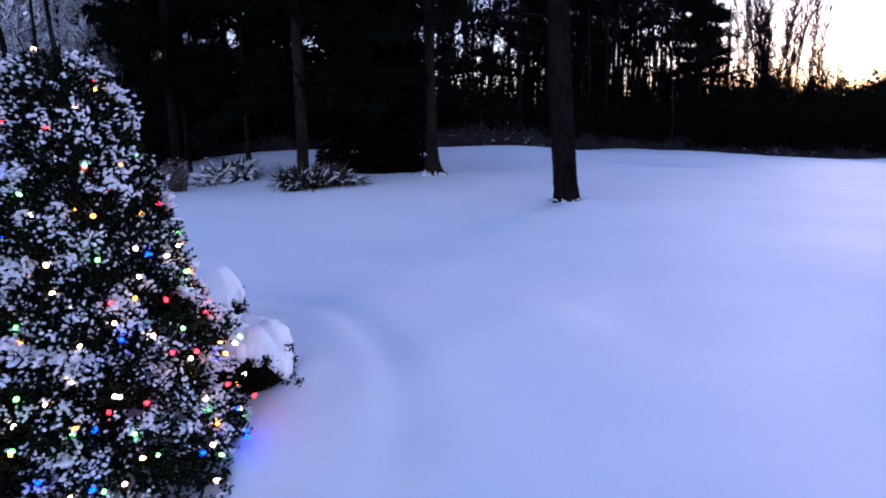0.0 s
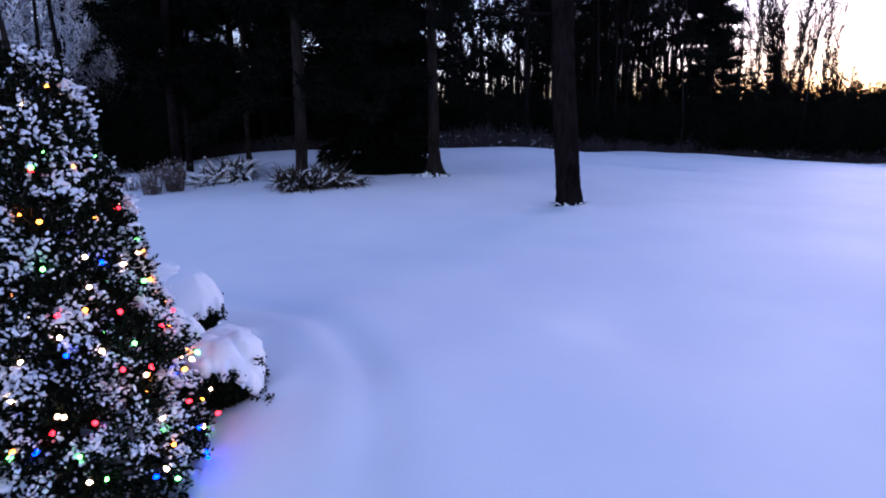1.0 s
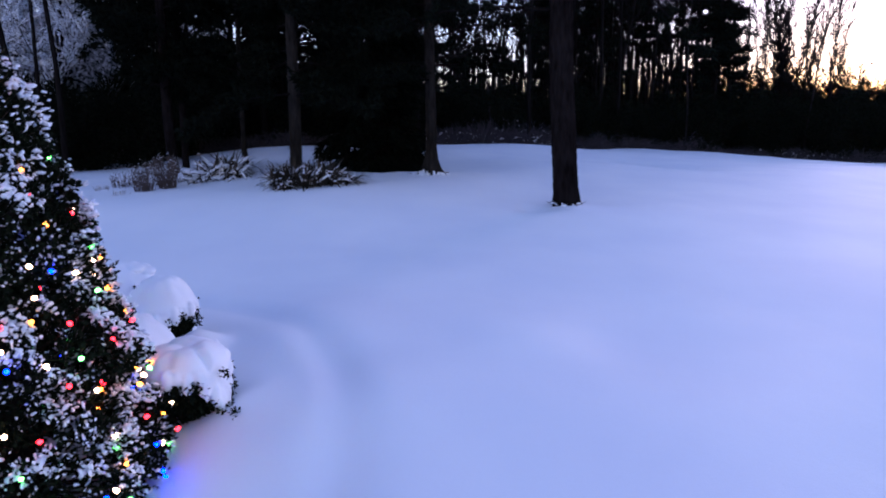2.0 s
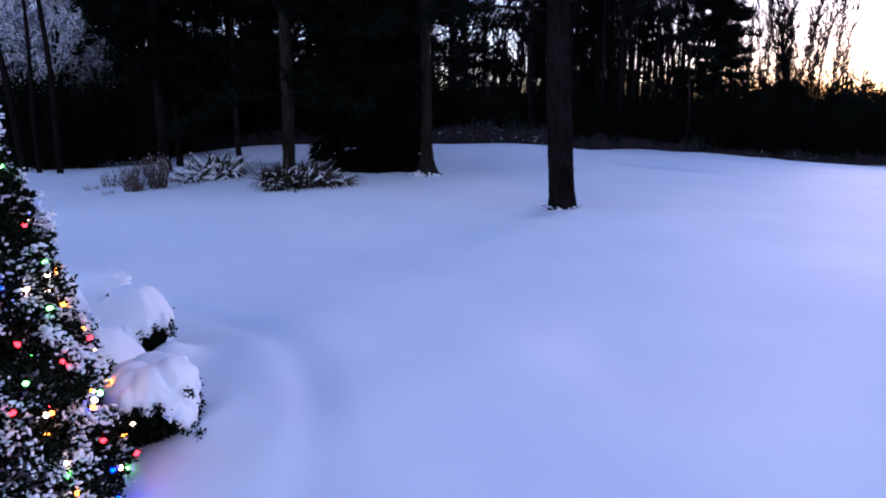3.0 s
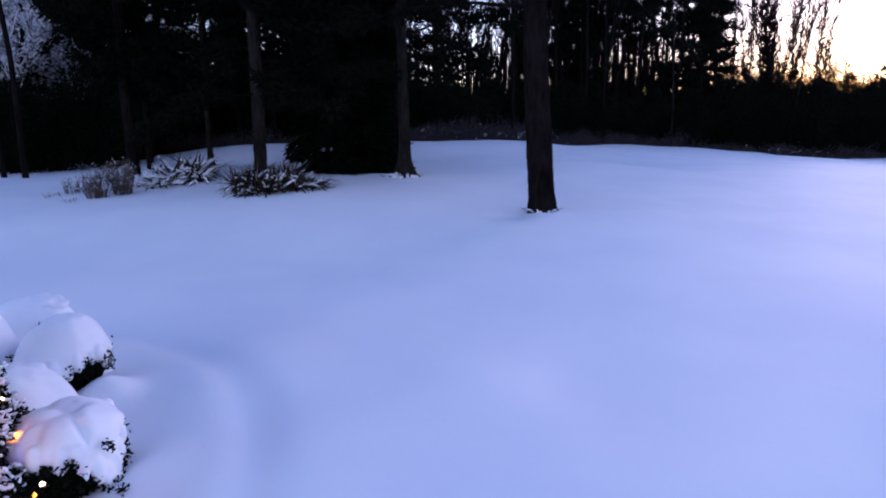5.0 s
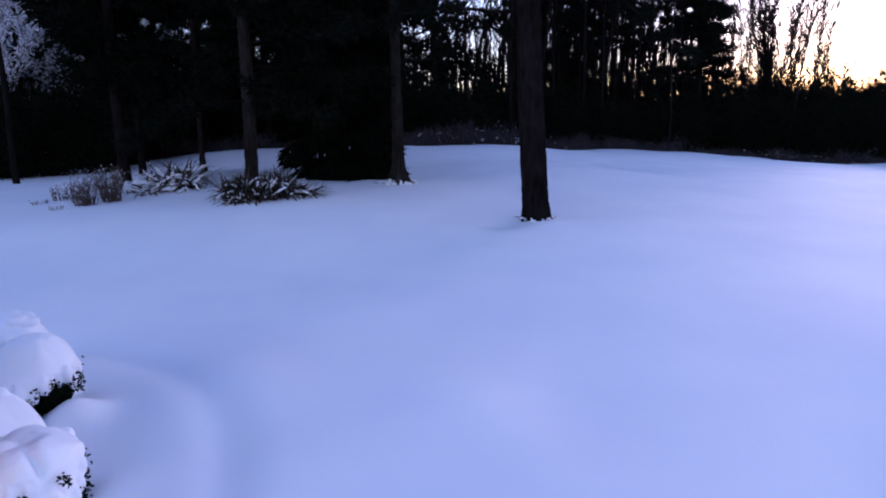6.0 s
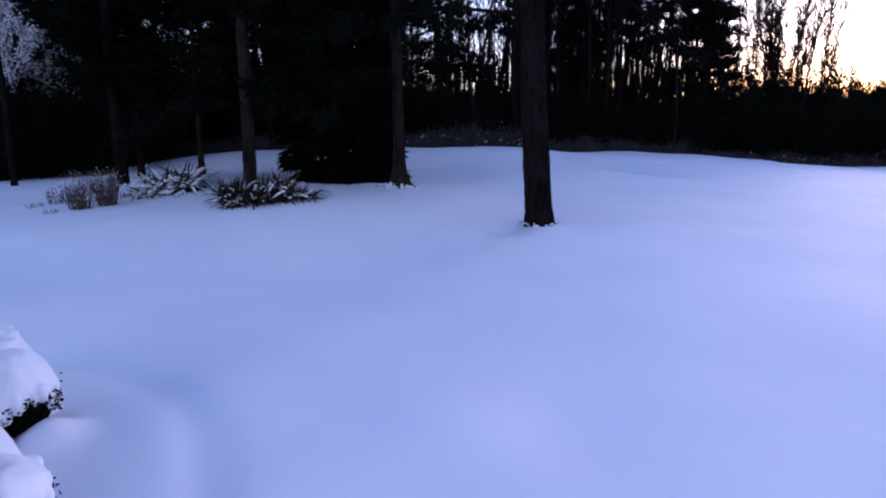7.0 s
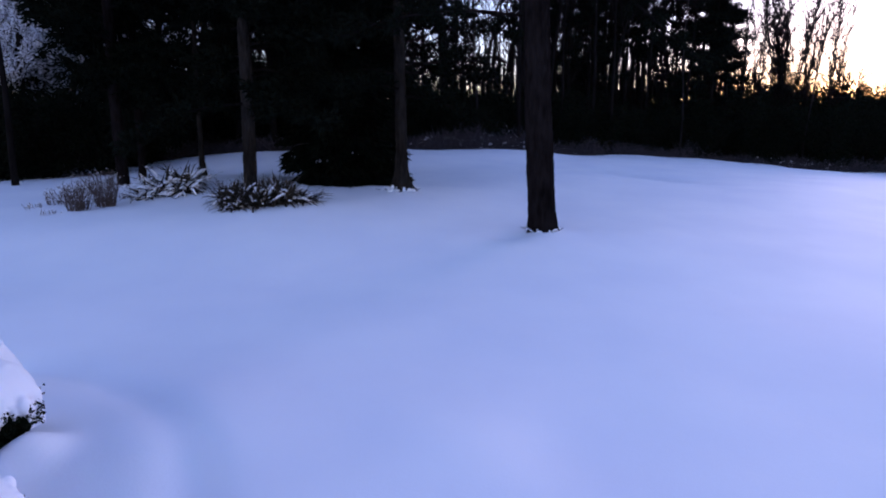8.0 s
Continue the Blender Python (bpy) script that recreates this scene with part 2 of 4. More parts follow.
gx, gy = graded(-1.2, 0.055, 190, 700), graded(5.5, 0.06, 190, 700)
X, Y = np.meshgrid(gx, gy, indexing="ij")
Z = ground_z(X, Y)
m_, n_ = X.shape
ids = np.arange(m_ * n_).reshape(m_, n_)
quads = np.stack([ids[:-1, :-1], ids[1:, :-1], ids[1:, 1:], ids[:-1, 1:]], -1).reshape(-1, 4)
ground = new("ground", raw_mesh("ground", np.stack([X, Y, Z], -1).reshape(-1, 3), [quads], SNOW, True))
tagged(ground, "smooth untouched snow over a gently rolling lawn", "snow", kind="structure")


# ---- the trees that stand on the lawn ----
def bark_trunk(rng, height, r_base, r_top, flare, lean, plates=9, sides=72, step=0.05, fine_to=6.0, depth=0.022, tag=1, foot=0.27):
    """A trunk with furrowed bark plates, root flare and a slight lean; fine rings below, coarse above."""
    zs = np.concatenate([np.arange(-0.25, fine_to, step), np.linspace(fine_to, height, 26)])
    ang = np.arange(sides) * 2 * np.pi / sides
    A, H = np.meshgrid(ang, zs)
    r = r_base + (r_top - r_base) * (H / height)
    roots = np.maximum(0, np.cos(5 * A + 0.7 * tag + 0.5 * np.sin(2 * A))) * 0.8 + 0.2
    r = r + flare * roots * np.exp(-np.maximum(H, 0) / foot)
    u, w = A / (2 * np.pi) * plates * 2, H * 3.2 + 0.8 * soft_noise(A * 3, H * 0.5, tag)
    ridge = 1 - np.abs(((u + 0.35 * soft_noise(A * 2.5, H * 1.6, tag + 2) + 0.5 * (np.floor(w) % 2)) % 1) - 0.5) * 2
    crack = np.minimum(np.clip(ridge * 3, 0, 1), np.clip(np.abs((w % 1) - 0.5) * -6 + 3.2, 0.35, 1))
    r = r + depth * (crack - 0.6) + 0.01 * soft_noise(A * 4, H * 2.5, tag + 4) + 0.006 * soft_noise(A * 14, H * 14, tag + 6)
    bend = soft_noise(H * 0.12, np.full_like(H, tag * 3.1), 9) * 0.10 * np.clip(H / 3, 0, 1)
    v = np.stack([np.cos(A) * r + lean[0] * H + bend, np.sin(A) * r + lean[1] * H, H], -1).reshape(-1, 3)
    n = len(zs)
    i = np.arange(sides)
    q = np.stack([i, (i + 1) % sides, sides + (i + 1) % sides, sides + i], 1)
    return v, [((np.arange(n - 1) * sides)[:, None, None] + q[None]).reshape(-1, 4)]


def wander(rng, start, way, length, steps, droop=0.0, jitter=0.12):
    """A crooked path that sets out one way and bends up or down."""
    p, d, out = np.array(start, float), unit(np.array(way, float)), []
    out.append(p.copy())
    for k in range(steps):
        d = unit(d + rng.normal(0, jitter, 3) + np.array([0, 0, -droop]))
        p = p + d * length / steps
        out.append(p.copy())
    return np.array(out)


def sticks_of(paths):
    """Sticks for a list of (path, first radius, last radius)."""
    p0, p1, r0, r1 = [], [], [], []
    for path, a, b in paths:
        r = np.linspace(a, b, len(path))
        p0.append(path[:-1]), p1.append(path[1:]), r0.append(r[:-1]), r1.append(r[1:])
    return [np.concatenate(q) for q in (p0, p1, r0, r1)]


def needle_sprays(rng, at, way, n, length, width, spread_by=0.9):
    """Bunches of needle blades round the given twig ends."""
    at, way = np.repeat(at, n, 0), np.repeat(way, n, 0)
    d = unit(unit(way) + rng.normal(0, spread_by, at.shape))
    m = len(at)
    return blades(at + rng.normal(0, length * 0.25, at.shape), d, spread(rng, m), rng.uniform(0.6, 1.2, m) * length, rng.uniform(0.7, 1.3, m) * width)


def pine_limbs(rng, height, low, count, reach, lean=(0, 0), droop=0.05, level=0.15):
    """Limbs of a pine and the twig ends that carry its needles."""
    paths, ends, ways = [], [], []
    for k in range(count):
        f = (k + rng.uniform(0, 1)) / count
        h = low + (height - low) * f ** 0.9
        a = rng.uniform(0, 2 * np.pi)
        L = reach * (1 - 0.72 * f) * rng.uniform(0.65, 1.15)
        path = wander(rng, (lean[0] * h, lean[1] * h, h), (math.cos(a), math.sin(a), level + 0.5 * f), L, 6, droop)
        paths.append((path, 0.018 + 0.022 * L / 3, 0.008))
        for s in range(2, len(path)):
            for side in (-1, 1, rng.choice((-1, 0, 1))):
                d = unit(path[s] - path[s - 1])
                q = unit(d + side * np.array([-d[1], d[0], 0]) * rng.uniform(0.6, 1.1) + np.array([0, 0, rng.uniform(-0.15, 0.35)]))
                twig = wander(rng, path[s], q, rng.uniform(0.25, 0.6) * min(1, L / 2), 2, 0.0, 0.15)
                paths.append((twig, 0.008, 0.005))
                ends += [twig[1], twig[2]]
                ways += [q, q]
    return paths, np.array(ends), np.array(ways)


def lawn_pine(name, x, y, height, r_base, r_top, flare, lean, bark, label, low, count, reach, seed, group="", foot=0.27, needle=0.028, droop=0.05):
    rng = np.random.default_rng(seed)
    tree = thing(name, (x, y, gz(x, y)), label, "tree", group)
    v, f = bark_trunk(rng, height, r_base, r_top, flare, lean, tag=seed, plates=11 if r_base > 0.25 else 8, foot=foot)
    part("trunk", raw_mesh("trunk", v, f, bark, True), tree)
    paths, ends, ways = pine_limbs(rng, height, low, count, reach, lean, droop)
    v, f = prisms(*sticks_of(paths), sides=5)
    # limbs take the darker woodland bark in place of shade under the crown
    part("branch_mass", raw_mesh("branch_mass", v, f, FAR_BARK), tree, kind="stuff")
    v, f = needle_sprays(rng, ends, ways, 26, 0.24, needle)
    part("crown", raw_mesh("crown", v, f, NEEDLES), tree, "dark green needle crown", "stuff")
    # snow caught between the roots
    a = rng.uniform(0, 2 * np.pi, 26)
    r = r_base + flare * rng.uniform(0.6, 1.5, 26)
    tw = np.stack([np.cos(a) * r, np.sin(a) * r, np.full(26, 0.02)], 1)
    v, f = prisms(tw, tw * (1.08, 1.08, 1) + rng.normal(0, 0.07, (26, 3)) * (1, 1, 0.4) + (0, 0, 0.03), np.full(26, 0.010), np.full(26, 0.004), 4)
    part("root_litter", raw_mesh("root_litter", v, f, bark), tree, "dead twigs round the foot", "stuff")
    v, f = lumps(rng, np.stack([np.cos(a) * r, np.sin(a) * r, rng.uniform(0.0, 0.05, 26)], 1), rng.uniform(0.015, 0.04, 26) * (1 + 2 * flare), 0.6)
    if flare > 0.2:
        k = 15
        a = np.arange(k) * 2 * np.pi / k + rng.uniform(-0.1, 0.1, k)
        q = r_base + flare * rng.uniform(0.25, 0.55, k)
        wedge = lumps(rng, np.stack([np.cos(a) * q, np.sin(a) * q, rng.uniform(0.00, 0.07, k)], 1), rng.uniform(0.045, 0.075, k), 1.2)
        v, f = merged([(v, f), wedge])
    part("root_snow", raw_mesh("root_snow", v, f, SNOW, True), tree, "snow heaped between the roots", "stuff")
    return tree


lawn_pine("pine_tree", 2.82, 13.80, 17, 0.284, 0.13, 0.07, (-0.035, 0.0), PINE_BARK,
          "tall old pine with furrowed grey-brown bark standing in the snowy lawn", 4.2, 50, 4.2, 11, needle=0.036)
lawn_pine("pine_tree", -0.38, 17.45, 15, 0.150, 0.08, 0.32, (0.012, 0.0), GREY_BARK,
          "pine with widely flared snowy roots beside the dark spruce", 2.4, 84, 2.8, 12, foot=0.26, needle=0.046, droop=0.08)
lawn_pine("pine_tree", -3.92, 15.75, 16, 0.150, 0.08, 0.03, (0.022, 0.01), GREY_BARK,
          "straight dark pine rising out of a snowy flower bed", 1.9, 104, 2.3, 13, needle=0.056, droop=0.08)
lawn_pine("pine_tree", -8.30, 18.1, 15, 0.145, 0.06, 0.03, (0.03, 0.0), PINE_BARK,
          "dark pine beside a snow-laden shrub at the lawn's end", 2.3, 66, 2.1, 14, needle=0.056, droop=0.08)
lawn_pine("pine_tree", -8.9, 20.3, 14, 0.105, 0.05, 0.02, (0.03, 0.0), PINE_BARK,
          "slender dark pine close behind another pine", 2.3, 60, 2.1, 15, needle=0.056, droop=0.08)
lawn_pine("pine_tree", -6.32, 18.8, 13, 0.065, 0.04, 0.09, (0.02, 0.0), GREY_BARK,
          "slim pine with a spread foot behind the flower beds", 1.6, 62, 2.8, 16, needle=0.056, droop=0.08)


def spruce(name, x, y, height, radius, seed, label, limbs=260, per=70, low=0.04):
    """A dense dark conifer, clothed to the ground."""
    rng = np.random.default_rng(seed)
    tree = thing(name, (x, y, gz(x, y)), label, "tree")
    v, f = tube(np.stack([np.zeros(12), np.zeros(12), np.linspace(-0.2, height, 12)], 1), np.linspace(0.22, 0.02, 12), 10)
    part("trunk", raw_mesh("trunk", v, f, FAR_BARK, True), tree)
    paths, at, way = [], [], []
    for k in range(limbs):
        h = low + (height - low) * ((k + rng.uniform(0, 1)) / limbs) ** 1.6
        a = k * 2.39996 + rng.normal(0, 0.2)
        L = radius * (1 - h / height) ** 0.75 * rng.uniform(0.75, 1.15) + 0.15
        path = wander(rng, (0, 0, h), (math.cos(a), math.sin(a), 0.15 if h > 1 else -0.05), L, 5, 0.09 if h > 0.7 else 0.05, 0.06)
        paths.append((path, 0.03, 0.006))
        n = int(per * (0.4 + 0.6 * L / radius) * (1 if h > 1.2 else 1.8))
        t = rng.uniform(0.15, 1.0, n) ** 0.7 * 5
        i = np.minimum(t.astype(int), 4)
        p = path[i] + (path[i + 1] - path[i]) * (t - i)[:, None]
        d = unit(path[-1] - path[0])
        side = np.array([-d[1], d[0], 0])
        s = rng.uniform(-1, 1, n)[:, None]
        p = p + side * s * 0.28 * L * (1.1 - t / 5)[:, None] + np.array([0, 0, -1]) * rng.uniform(0, 0.22, n)[:, None]
        at.append(p), way.append(unit(d + side * s * 1.2 + np.array([0, 0, -0.5]) + rng.normal(0, 0.2, (n, 3))))
    v, f = prisms(*sticks_of(paths), sides=4)
    part("branch_mass", raw_mesh("branch_mass", v, f, FAR_BARK), tree, kind="stuff")
    at, way = np.concatenate(at), np.concatenate(way)
    m = len(at)
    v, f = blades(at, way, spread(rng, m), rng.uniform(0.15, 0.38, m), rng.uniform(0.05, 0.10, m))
    part("crown", raw_mesh("crown", v, f, NEEDLES), tree, "needle boughs sweeping to the snow, coloured near-black for shade", "stuff")
    return tree


spruce("spruce_tree", -2.40, 20.0, 13, 1.80, 21, "broad dense dark spruce with boughs down to the snow", 380, 95)


# ---- woodland trees: a few of each kind are built, the rest are copies ----
def bare_tree_meshes(seed, height, clear, r_base, many=18, upright=0.9, frosted=False, bark=None, twigs=6):
    rng = np.random.default_rng(seed)
    trunk = wander(rng, (0, 0, -0.3), (rng.normal(0, 0.03), rng.normal(0, 0.03), 1), height + 0.3, 14, 0, 0.035)
    v, f = tube(trunk, r_base * (1 - np.linspace(0, 1, 15) * 0.92), 8)
    trunk_me = raw_mesh("trunk", v, f, bark or FAR_BARK, True)
    paths = []
    for k in range(many):
        g = clear + (1 - clear) * (k + rng.uniform(0, 1)) / many * 0.97
        i = min(int(g * 14), 13)
        p = trunk[i] + (trunk[i + 1] - trunk[i]) * (g * 14 - i)
        a = rng.uniform(0, 2 * np.pi)
        L = height * (0.30 * (1 - g) + 0.07) * rng.uniform(0.7, 1.25)
        limb = wander(rng, p, (math.cos(a), math.sin(a), upright * rng.uniform(0.7, 1.6)), L, 5, -0.10, 0.12)
        rl = r_base * (1 - g * 0.92) * 0.55
        paths.append((limb, rl, rl * 0.3))
        for q in range(twigs):
            j = rng.integers(1, 6)
            d = unit(limb[j] - limb[j - 1])
            tw = wander(rng, limb[j], d + rng.normal(0, 0.55, 3) + (0, 0, 0.25), L * rng.uniform(0.25, 0.5), 4, -0.06, 0.16)
            paths.append((tw, rl * 0.45, 0.017))
            for w in range(4):
                s = rng.integers(1, 5)
                e = unit(tw[s] - tw[s - 1])
                paths.append((wander(rng, tw[s], e + rng.normal(0, 0.6, 3) + (0, 0, 0.2), L * rng.uniform(0.10, 0.22), 2, -0.03, 0.15), 0.020, 0.012))
    v, f = prisms(*sticks_of(paths), sides=4)
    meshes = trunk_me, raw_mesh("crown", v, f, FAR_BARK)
    if not frosted:
        return meshes
    p0, p1, r0, r1 = sticks_of(paths)
    held = rng.random(len(p0)) < 0.8
    lift = np.stack([0 * r0, 0 * r0, 0.5 * r0 + 0.012], 1)
    v, f = prisms((p0 + lift)[held], (p1 + lift)[held], (0.35 * r0 + 0.019)[held], (0.35 * r1 + 0.016)[held], 5)
    tufts = p1[rng.random(len(p1)) < 0.6]
    fluff = lumps(rng, tufts + (0, 0, 0.02), rng.uniform(0.025, 0.065, len(tufts)), 0.7, (FLECK_V, FLECK_F))
    return (*meshes, raw_mesh("snow", *merged([(v, f), fluff]), SNOW, True))


def vase_tree_meshes(seed, height, stems=11, fan=(0.10, 0.34), twigs=4):
    """A leafless tree of many stems that fan out steeply from its foot."""
    rng = np.random.default_rng(seed)
    foot = wander(rng, (0, 0, -0.3), (0, 0, 1), 1.6, 4, 0, 0.02)
    v, f = tube(foot, np.linspace(0.26, 0.20, 5), 8)
    paths = []
    for k in range(stems):
        a = k * 2.39996 + rng.normal(0, 0.2)
        out = rng.uniform(*fan)
        stem = wander(rng, foot[-1 - k % 2], (math.cos(a) * out, math.sin(a) * out, 1), height * rng.uniform(0.65, 1.0), 10, 0, 0.018)
        paths.append((stem, 0.085, 0.02))
        for j in range(3, 11):
            for q in range(twigs):
                d = unit(stem[j] - stem[j - 1])
                twig = wander(rng, stem[j], d + rng.normal(0, 0.28, 3), rng.uniform(0.8, 2.0), 4, -0.05, 0.07)
                paths.append((twig, 0.028, 0.014))
                for w in range(4):
                    i = rng.integers(1, 5)
                    e = unit(twig[i] - twig[i - 1])
                    paths.append((wander(rng, twig[i], e + rng.normal(0, 0.45, 3) + (0, 0, 0.2), rng.uniform(0.4, 0.9), 2, -0.03, 0.12), 0.022, 0.015))
    crown = prisms(*sticks_of(paths), sides=4)
    return raw_mesh("trunk", v, f, FAR_BARK, True), raw_mesh("crown", *crown, FAR_BARK)


def pine_meshes(seed, height, low, count, reach, r_base, per=15, length=0.30, width=0.06):
    rng = np.random.default_rng(seed)
    lean = rng.normal(0, 0.012, 2)
    zs = np.linspace(-0.3, height, 12)
    v, f = tube(np.stack([lean[0] * zs, lean[1] * zs, zs], 1), r_base * (1 - np.linspace(0, 0.85, 12)), 8)
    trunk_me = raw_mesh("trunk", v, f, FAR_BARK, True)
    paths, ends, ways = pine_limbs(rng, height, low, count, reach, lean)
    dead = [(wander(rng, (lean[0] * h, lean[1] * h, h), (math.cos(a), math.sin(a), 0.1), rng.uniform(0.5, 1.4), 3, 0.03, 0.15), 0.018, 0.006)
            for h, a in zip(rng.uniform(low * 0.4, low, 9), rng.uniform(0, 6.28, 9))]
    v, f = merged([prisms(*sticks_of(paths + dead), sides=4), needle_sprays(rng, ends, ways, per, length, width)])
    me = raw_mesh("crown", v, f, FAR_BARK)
    me.materials.append(NEEDLES)
    sticks = len(v) - 4 * per * len(ends)
    starts = np.empty(len(me.polygons), np.int32)
    me.polygons.foreach_get("loop_start", starts)
    first = np.empty(len(me.loops), np.int32)
    me.loops.foreach_get("vertex_index", first)
    me.polygons.foreach_set("material_index", (first[starts] >= sticks).astype(np.int32))
    return trunk_me, me


def thicket_meshes(seed, height, radius, leaves=6500):
    """A young evergreen of the understorey: several stems and an uneven mass of leaves with ragged gaps."""
    rng = np.random.default_rng(seed)
    stems, at = [], []
    for k in range(16):
        a = rng.uniform(0, 2 * np.pi)
        h = height * rng.uniform(0.55, 1.0)
        path = wander(rng, (0, 0, -0.2), (math.cos(a) * radius * 0.5 / height * 2, math.sin(a) * radius * 0.5 / height * 2, 1), h, 7, 0.0, 0.10)
        stems.append((path, 0.05, 0.008))
        for j in range(1, 8):
            for q in range(5):
                way = unit(rng.normal(0, 1, 3) * (1, 1, 0.4) + (0, 0, 0.2))
                L = radius * rng.uniform(0.2, 0.6) * (1.15 - j / 9)
                twig = wander(rng, path[j], way, L, 3, 0.02, 0.12)
                stems.append((twig, 0.012, 0.005))
                at += [twig[1], twig[2], twig[3]]
    at = np.array(at)
    pick = rng.integers(0, len(at), leaves)
    p = at[pick] + rng.normal(0, 0.13, (leaves, 3))
    v, f = prisms(*sticks_of(stems), sides=4)
    stem_me = raw_mesh("stem_mass", v, f, FAR_BARK)
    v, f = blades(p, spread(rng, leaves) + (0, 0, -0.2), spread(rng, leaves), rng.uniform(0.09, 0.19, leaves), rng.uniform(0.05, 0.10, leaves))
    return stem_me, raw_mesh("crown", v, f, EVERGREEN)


BARE = [bare_tree_meshes(101, 17, 0.35, 0.17), bare_tree_meshes(102, 15, 0.28, 0.16, 22), bare_tree_meshes(103, 19, 0.42, 0.20, 18),
        bare_tree_meshes(104, 13, 0.22, 0.14, 20, 1.3), bare_tree_meshes(105, 18, 0.45, 0.12, 14, 1.2), bare_tree_meshes(106, 16, 0.3, 0.15, 24, 1.5),
        bare_tree_meshes(109, 20, 0.50, 0.15, 12, 1.8, twigs=4), bare_tree_meshes(110, 18, 0.42, 0.11, 10, 2.0, twigs=3), bare_tree_meshes(111, 21, 0.55, 0.19, 12, 1.6, twigs=4),
        bare_tree_meshes(112, 17, 0.45, 0.085, 9, 1.8, bark=PALE_BARK, twigs=3)]
BARE += [vase_tree_meshes(113, 13, 12, (0.06, 0.25)), vase_tree_meshes(114, 12, 3, (0.01, 0.06), 4)]
PINES = [pine_meshes(201, 18, 6.0, 46, 3.0, 0.20), pine_meshes(202, 16, 4.0, 54, 3.0, 0.18), pine_meshes(203, 20, 8.0, 42, 2.8, 0.22), pine_meshes(204, 14, 2.5, 60, 2.8, 0.15)]
THICK = [thicket_meshes(301, 4.2, 1.9), thicket_meshes(302, 3.2, 1.8), thicket_meshes(303, 5.0, 2.0, 8000), thicket_meshes(304, 2.4, 1.5, 4000)]

FROSTED = [bare_tree_meshes(107, 12, 0.16, 0.12, 44, 1.1, True, twigs=9), bare_tree_meshes(108, 13, 0.2, 0.12, 42, 0.8, True, twigs=9)]

MASTERS = {}


def woodland(kind, which, x, y, turn, size, lean=(0, 0)):
    """One tree of the woods, standing on the ground at x, y."""
    key = (kind, which)
    m = pose(x, y, gz(x, y) - 0.02, lean[0], lean[1], turn)
    if key not in MASTERS:
        meshes, names, name, label, group = {
            "bare": (BARE, ("trunk", "crown"), "bare_tree", "tall leafless woodland tree with fine dark twigs", "bare trees of the woods"),
            "pine": (PINES, ("trunk", "crown"), "woodland_pine", "tall dark pine with patchy needle boughs in the woods", "pines of the woods"),
            "frost": (FROSTED, ("trunk", "crown", "snow"), "snowy_bare_tree", "leafless woodland tree with fresh snow along every twig", "snowy bare trees of the woods"),
            "thick": (THICK, ("stem_mass", "crown"), "evergreen_shrub", "tall dark evergreen shrub at the foot of the woods", "undergrowth of the woods")}[kind]
        ob = thing(name, (0, 0, 0), label, "shrub" if kind == "thick" else "tree", group)
        for nm, me in zip(names, meshes[which]):
            part(nm, me, ob, kind="" if nm == "trunk" else "stuff")
        ob.scale = (size, size, size)
        ob.matrix_basis = m @ Matrix.Diagonal((size, size, size, 1))
        MASTERS[key] = ob
        return ob
    ob = copy_thing(MASTERS[key], m)
    ob.matrix_basis = m @ Matrix.Diagonal((size, size, size, 1))
    return ob


wrng = np.random.default_rng(7)
EDGE = [(-40, 30), (-22, 25), (-16.3, 23.5), (-15.6, 28), (-13, 30.6), (-8.5, 30), (-5, 33), (2.5, 37.5), (13, 41.5), (22, 41.5), (28, 39), (36, 36), (60, 34)]


def edge_y(x):
    return float(np.interp(x, [e[0] for e in EDGE], [e[1] for e in EDGE]))


taken = []


def free(x, y, gap):
    if any((x - a) ** 2 + (y - b) ** 2 < gap * gap for a, b in taken):
        return False
    taken.append((x, y))
    return True


def scatter(kind, count, x0, x1, d0, d1, gap, sizes, whiches):
    made = 0
    for _ in range(count * 12):
        if made == count:
            break
        x = wrng.uniform(x0, x1)
        y = edge_y(x) + wrng.uniform(d0, d1)
        if free(x, y, gap):
            woodland(kind, int(wrng.choice(whiches)), x, y, wrng.uniform(0, 360), wrng.uniform(*sizes), wrng.normal(0, 0.8, 2))
            made += 1


# conifers close behind the beds, where the woods are darkest
for x, y, which, size in [(-13.2, 31.6, 3, 1.2), (-11.2, 32.0, 1, 1.2), (-7.6, 30.6, 3, 1.2), (-9.4, 31.0, 1, 1.2), (-13.0, 26.5, 1, 1.0),
                          (-3.3, 23.8, 3, 0.95), (-1.2, 25.5, 1, 0.95), (-2.6, 30.5, 3, 1.1),
                          (20.0, 44.0, 1, 0.85), (16.2, 47.5, 2, 0.9), (11.5, 45, 0, 0.85), (14.4, 46, 2, 0.85), (18.2, 46.2, 2, 0.95), (13.0, 47, 2, 0.95), (6.5, 44.5, 2, 0.9), (9.2, 45.5, 0, 0.8), (19.2, 44.5, 1, 0.85), (20.8, 46.5, 0, 1.0), (21.2, 47.0, 2, 0.95)]:
    taken.append((x, y))
    woodland("pine", which, x, y, wrng.uniform(0, 360), size)
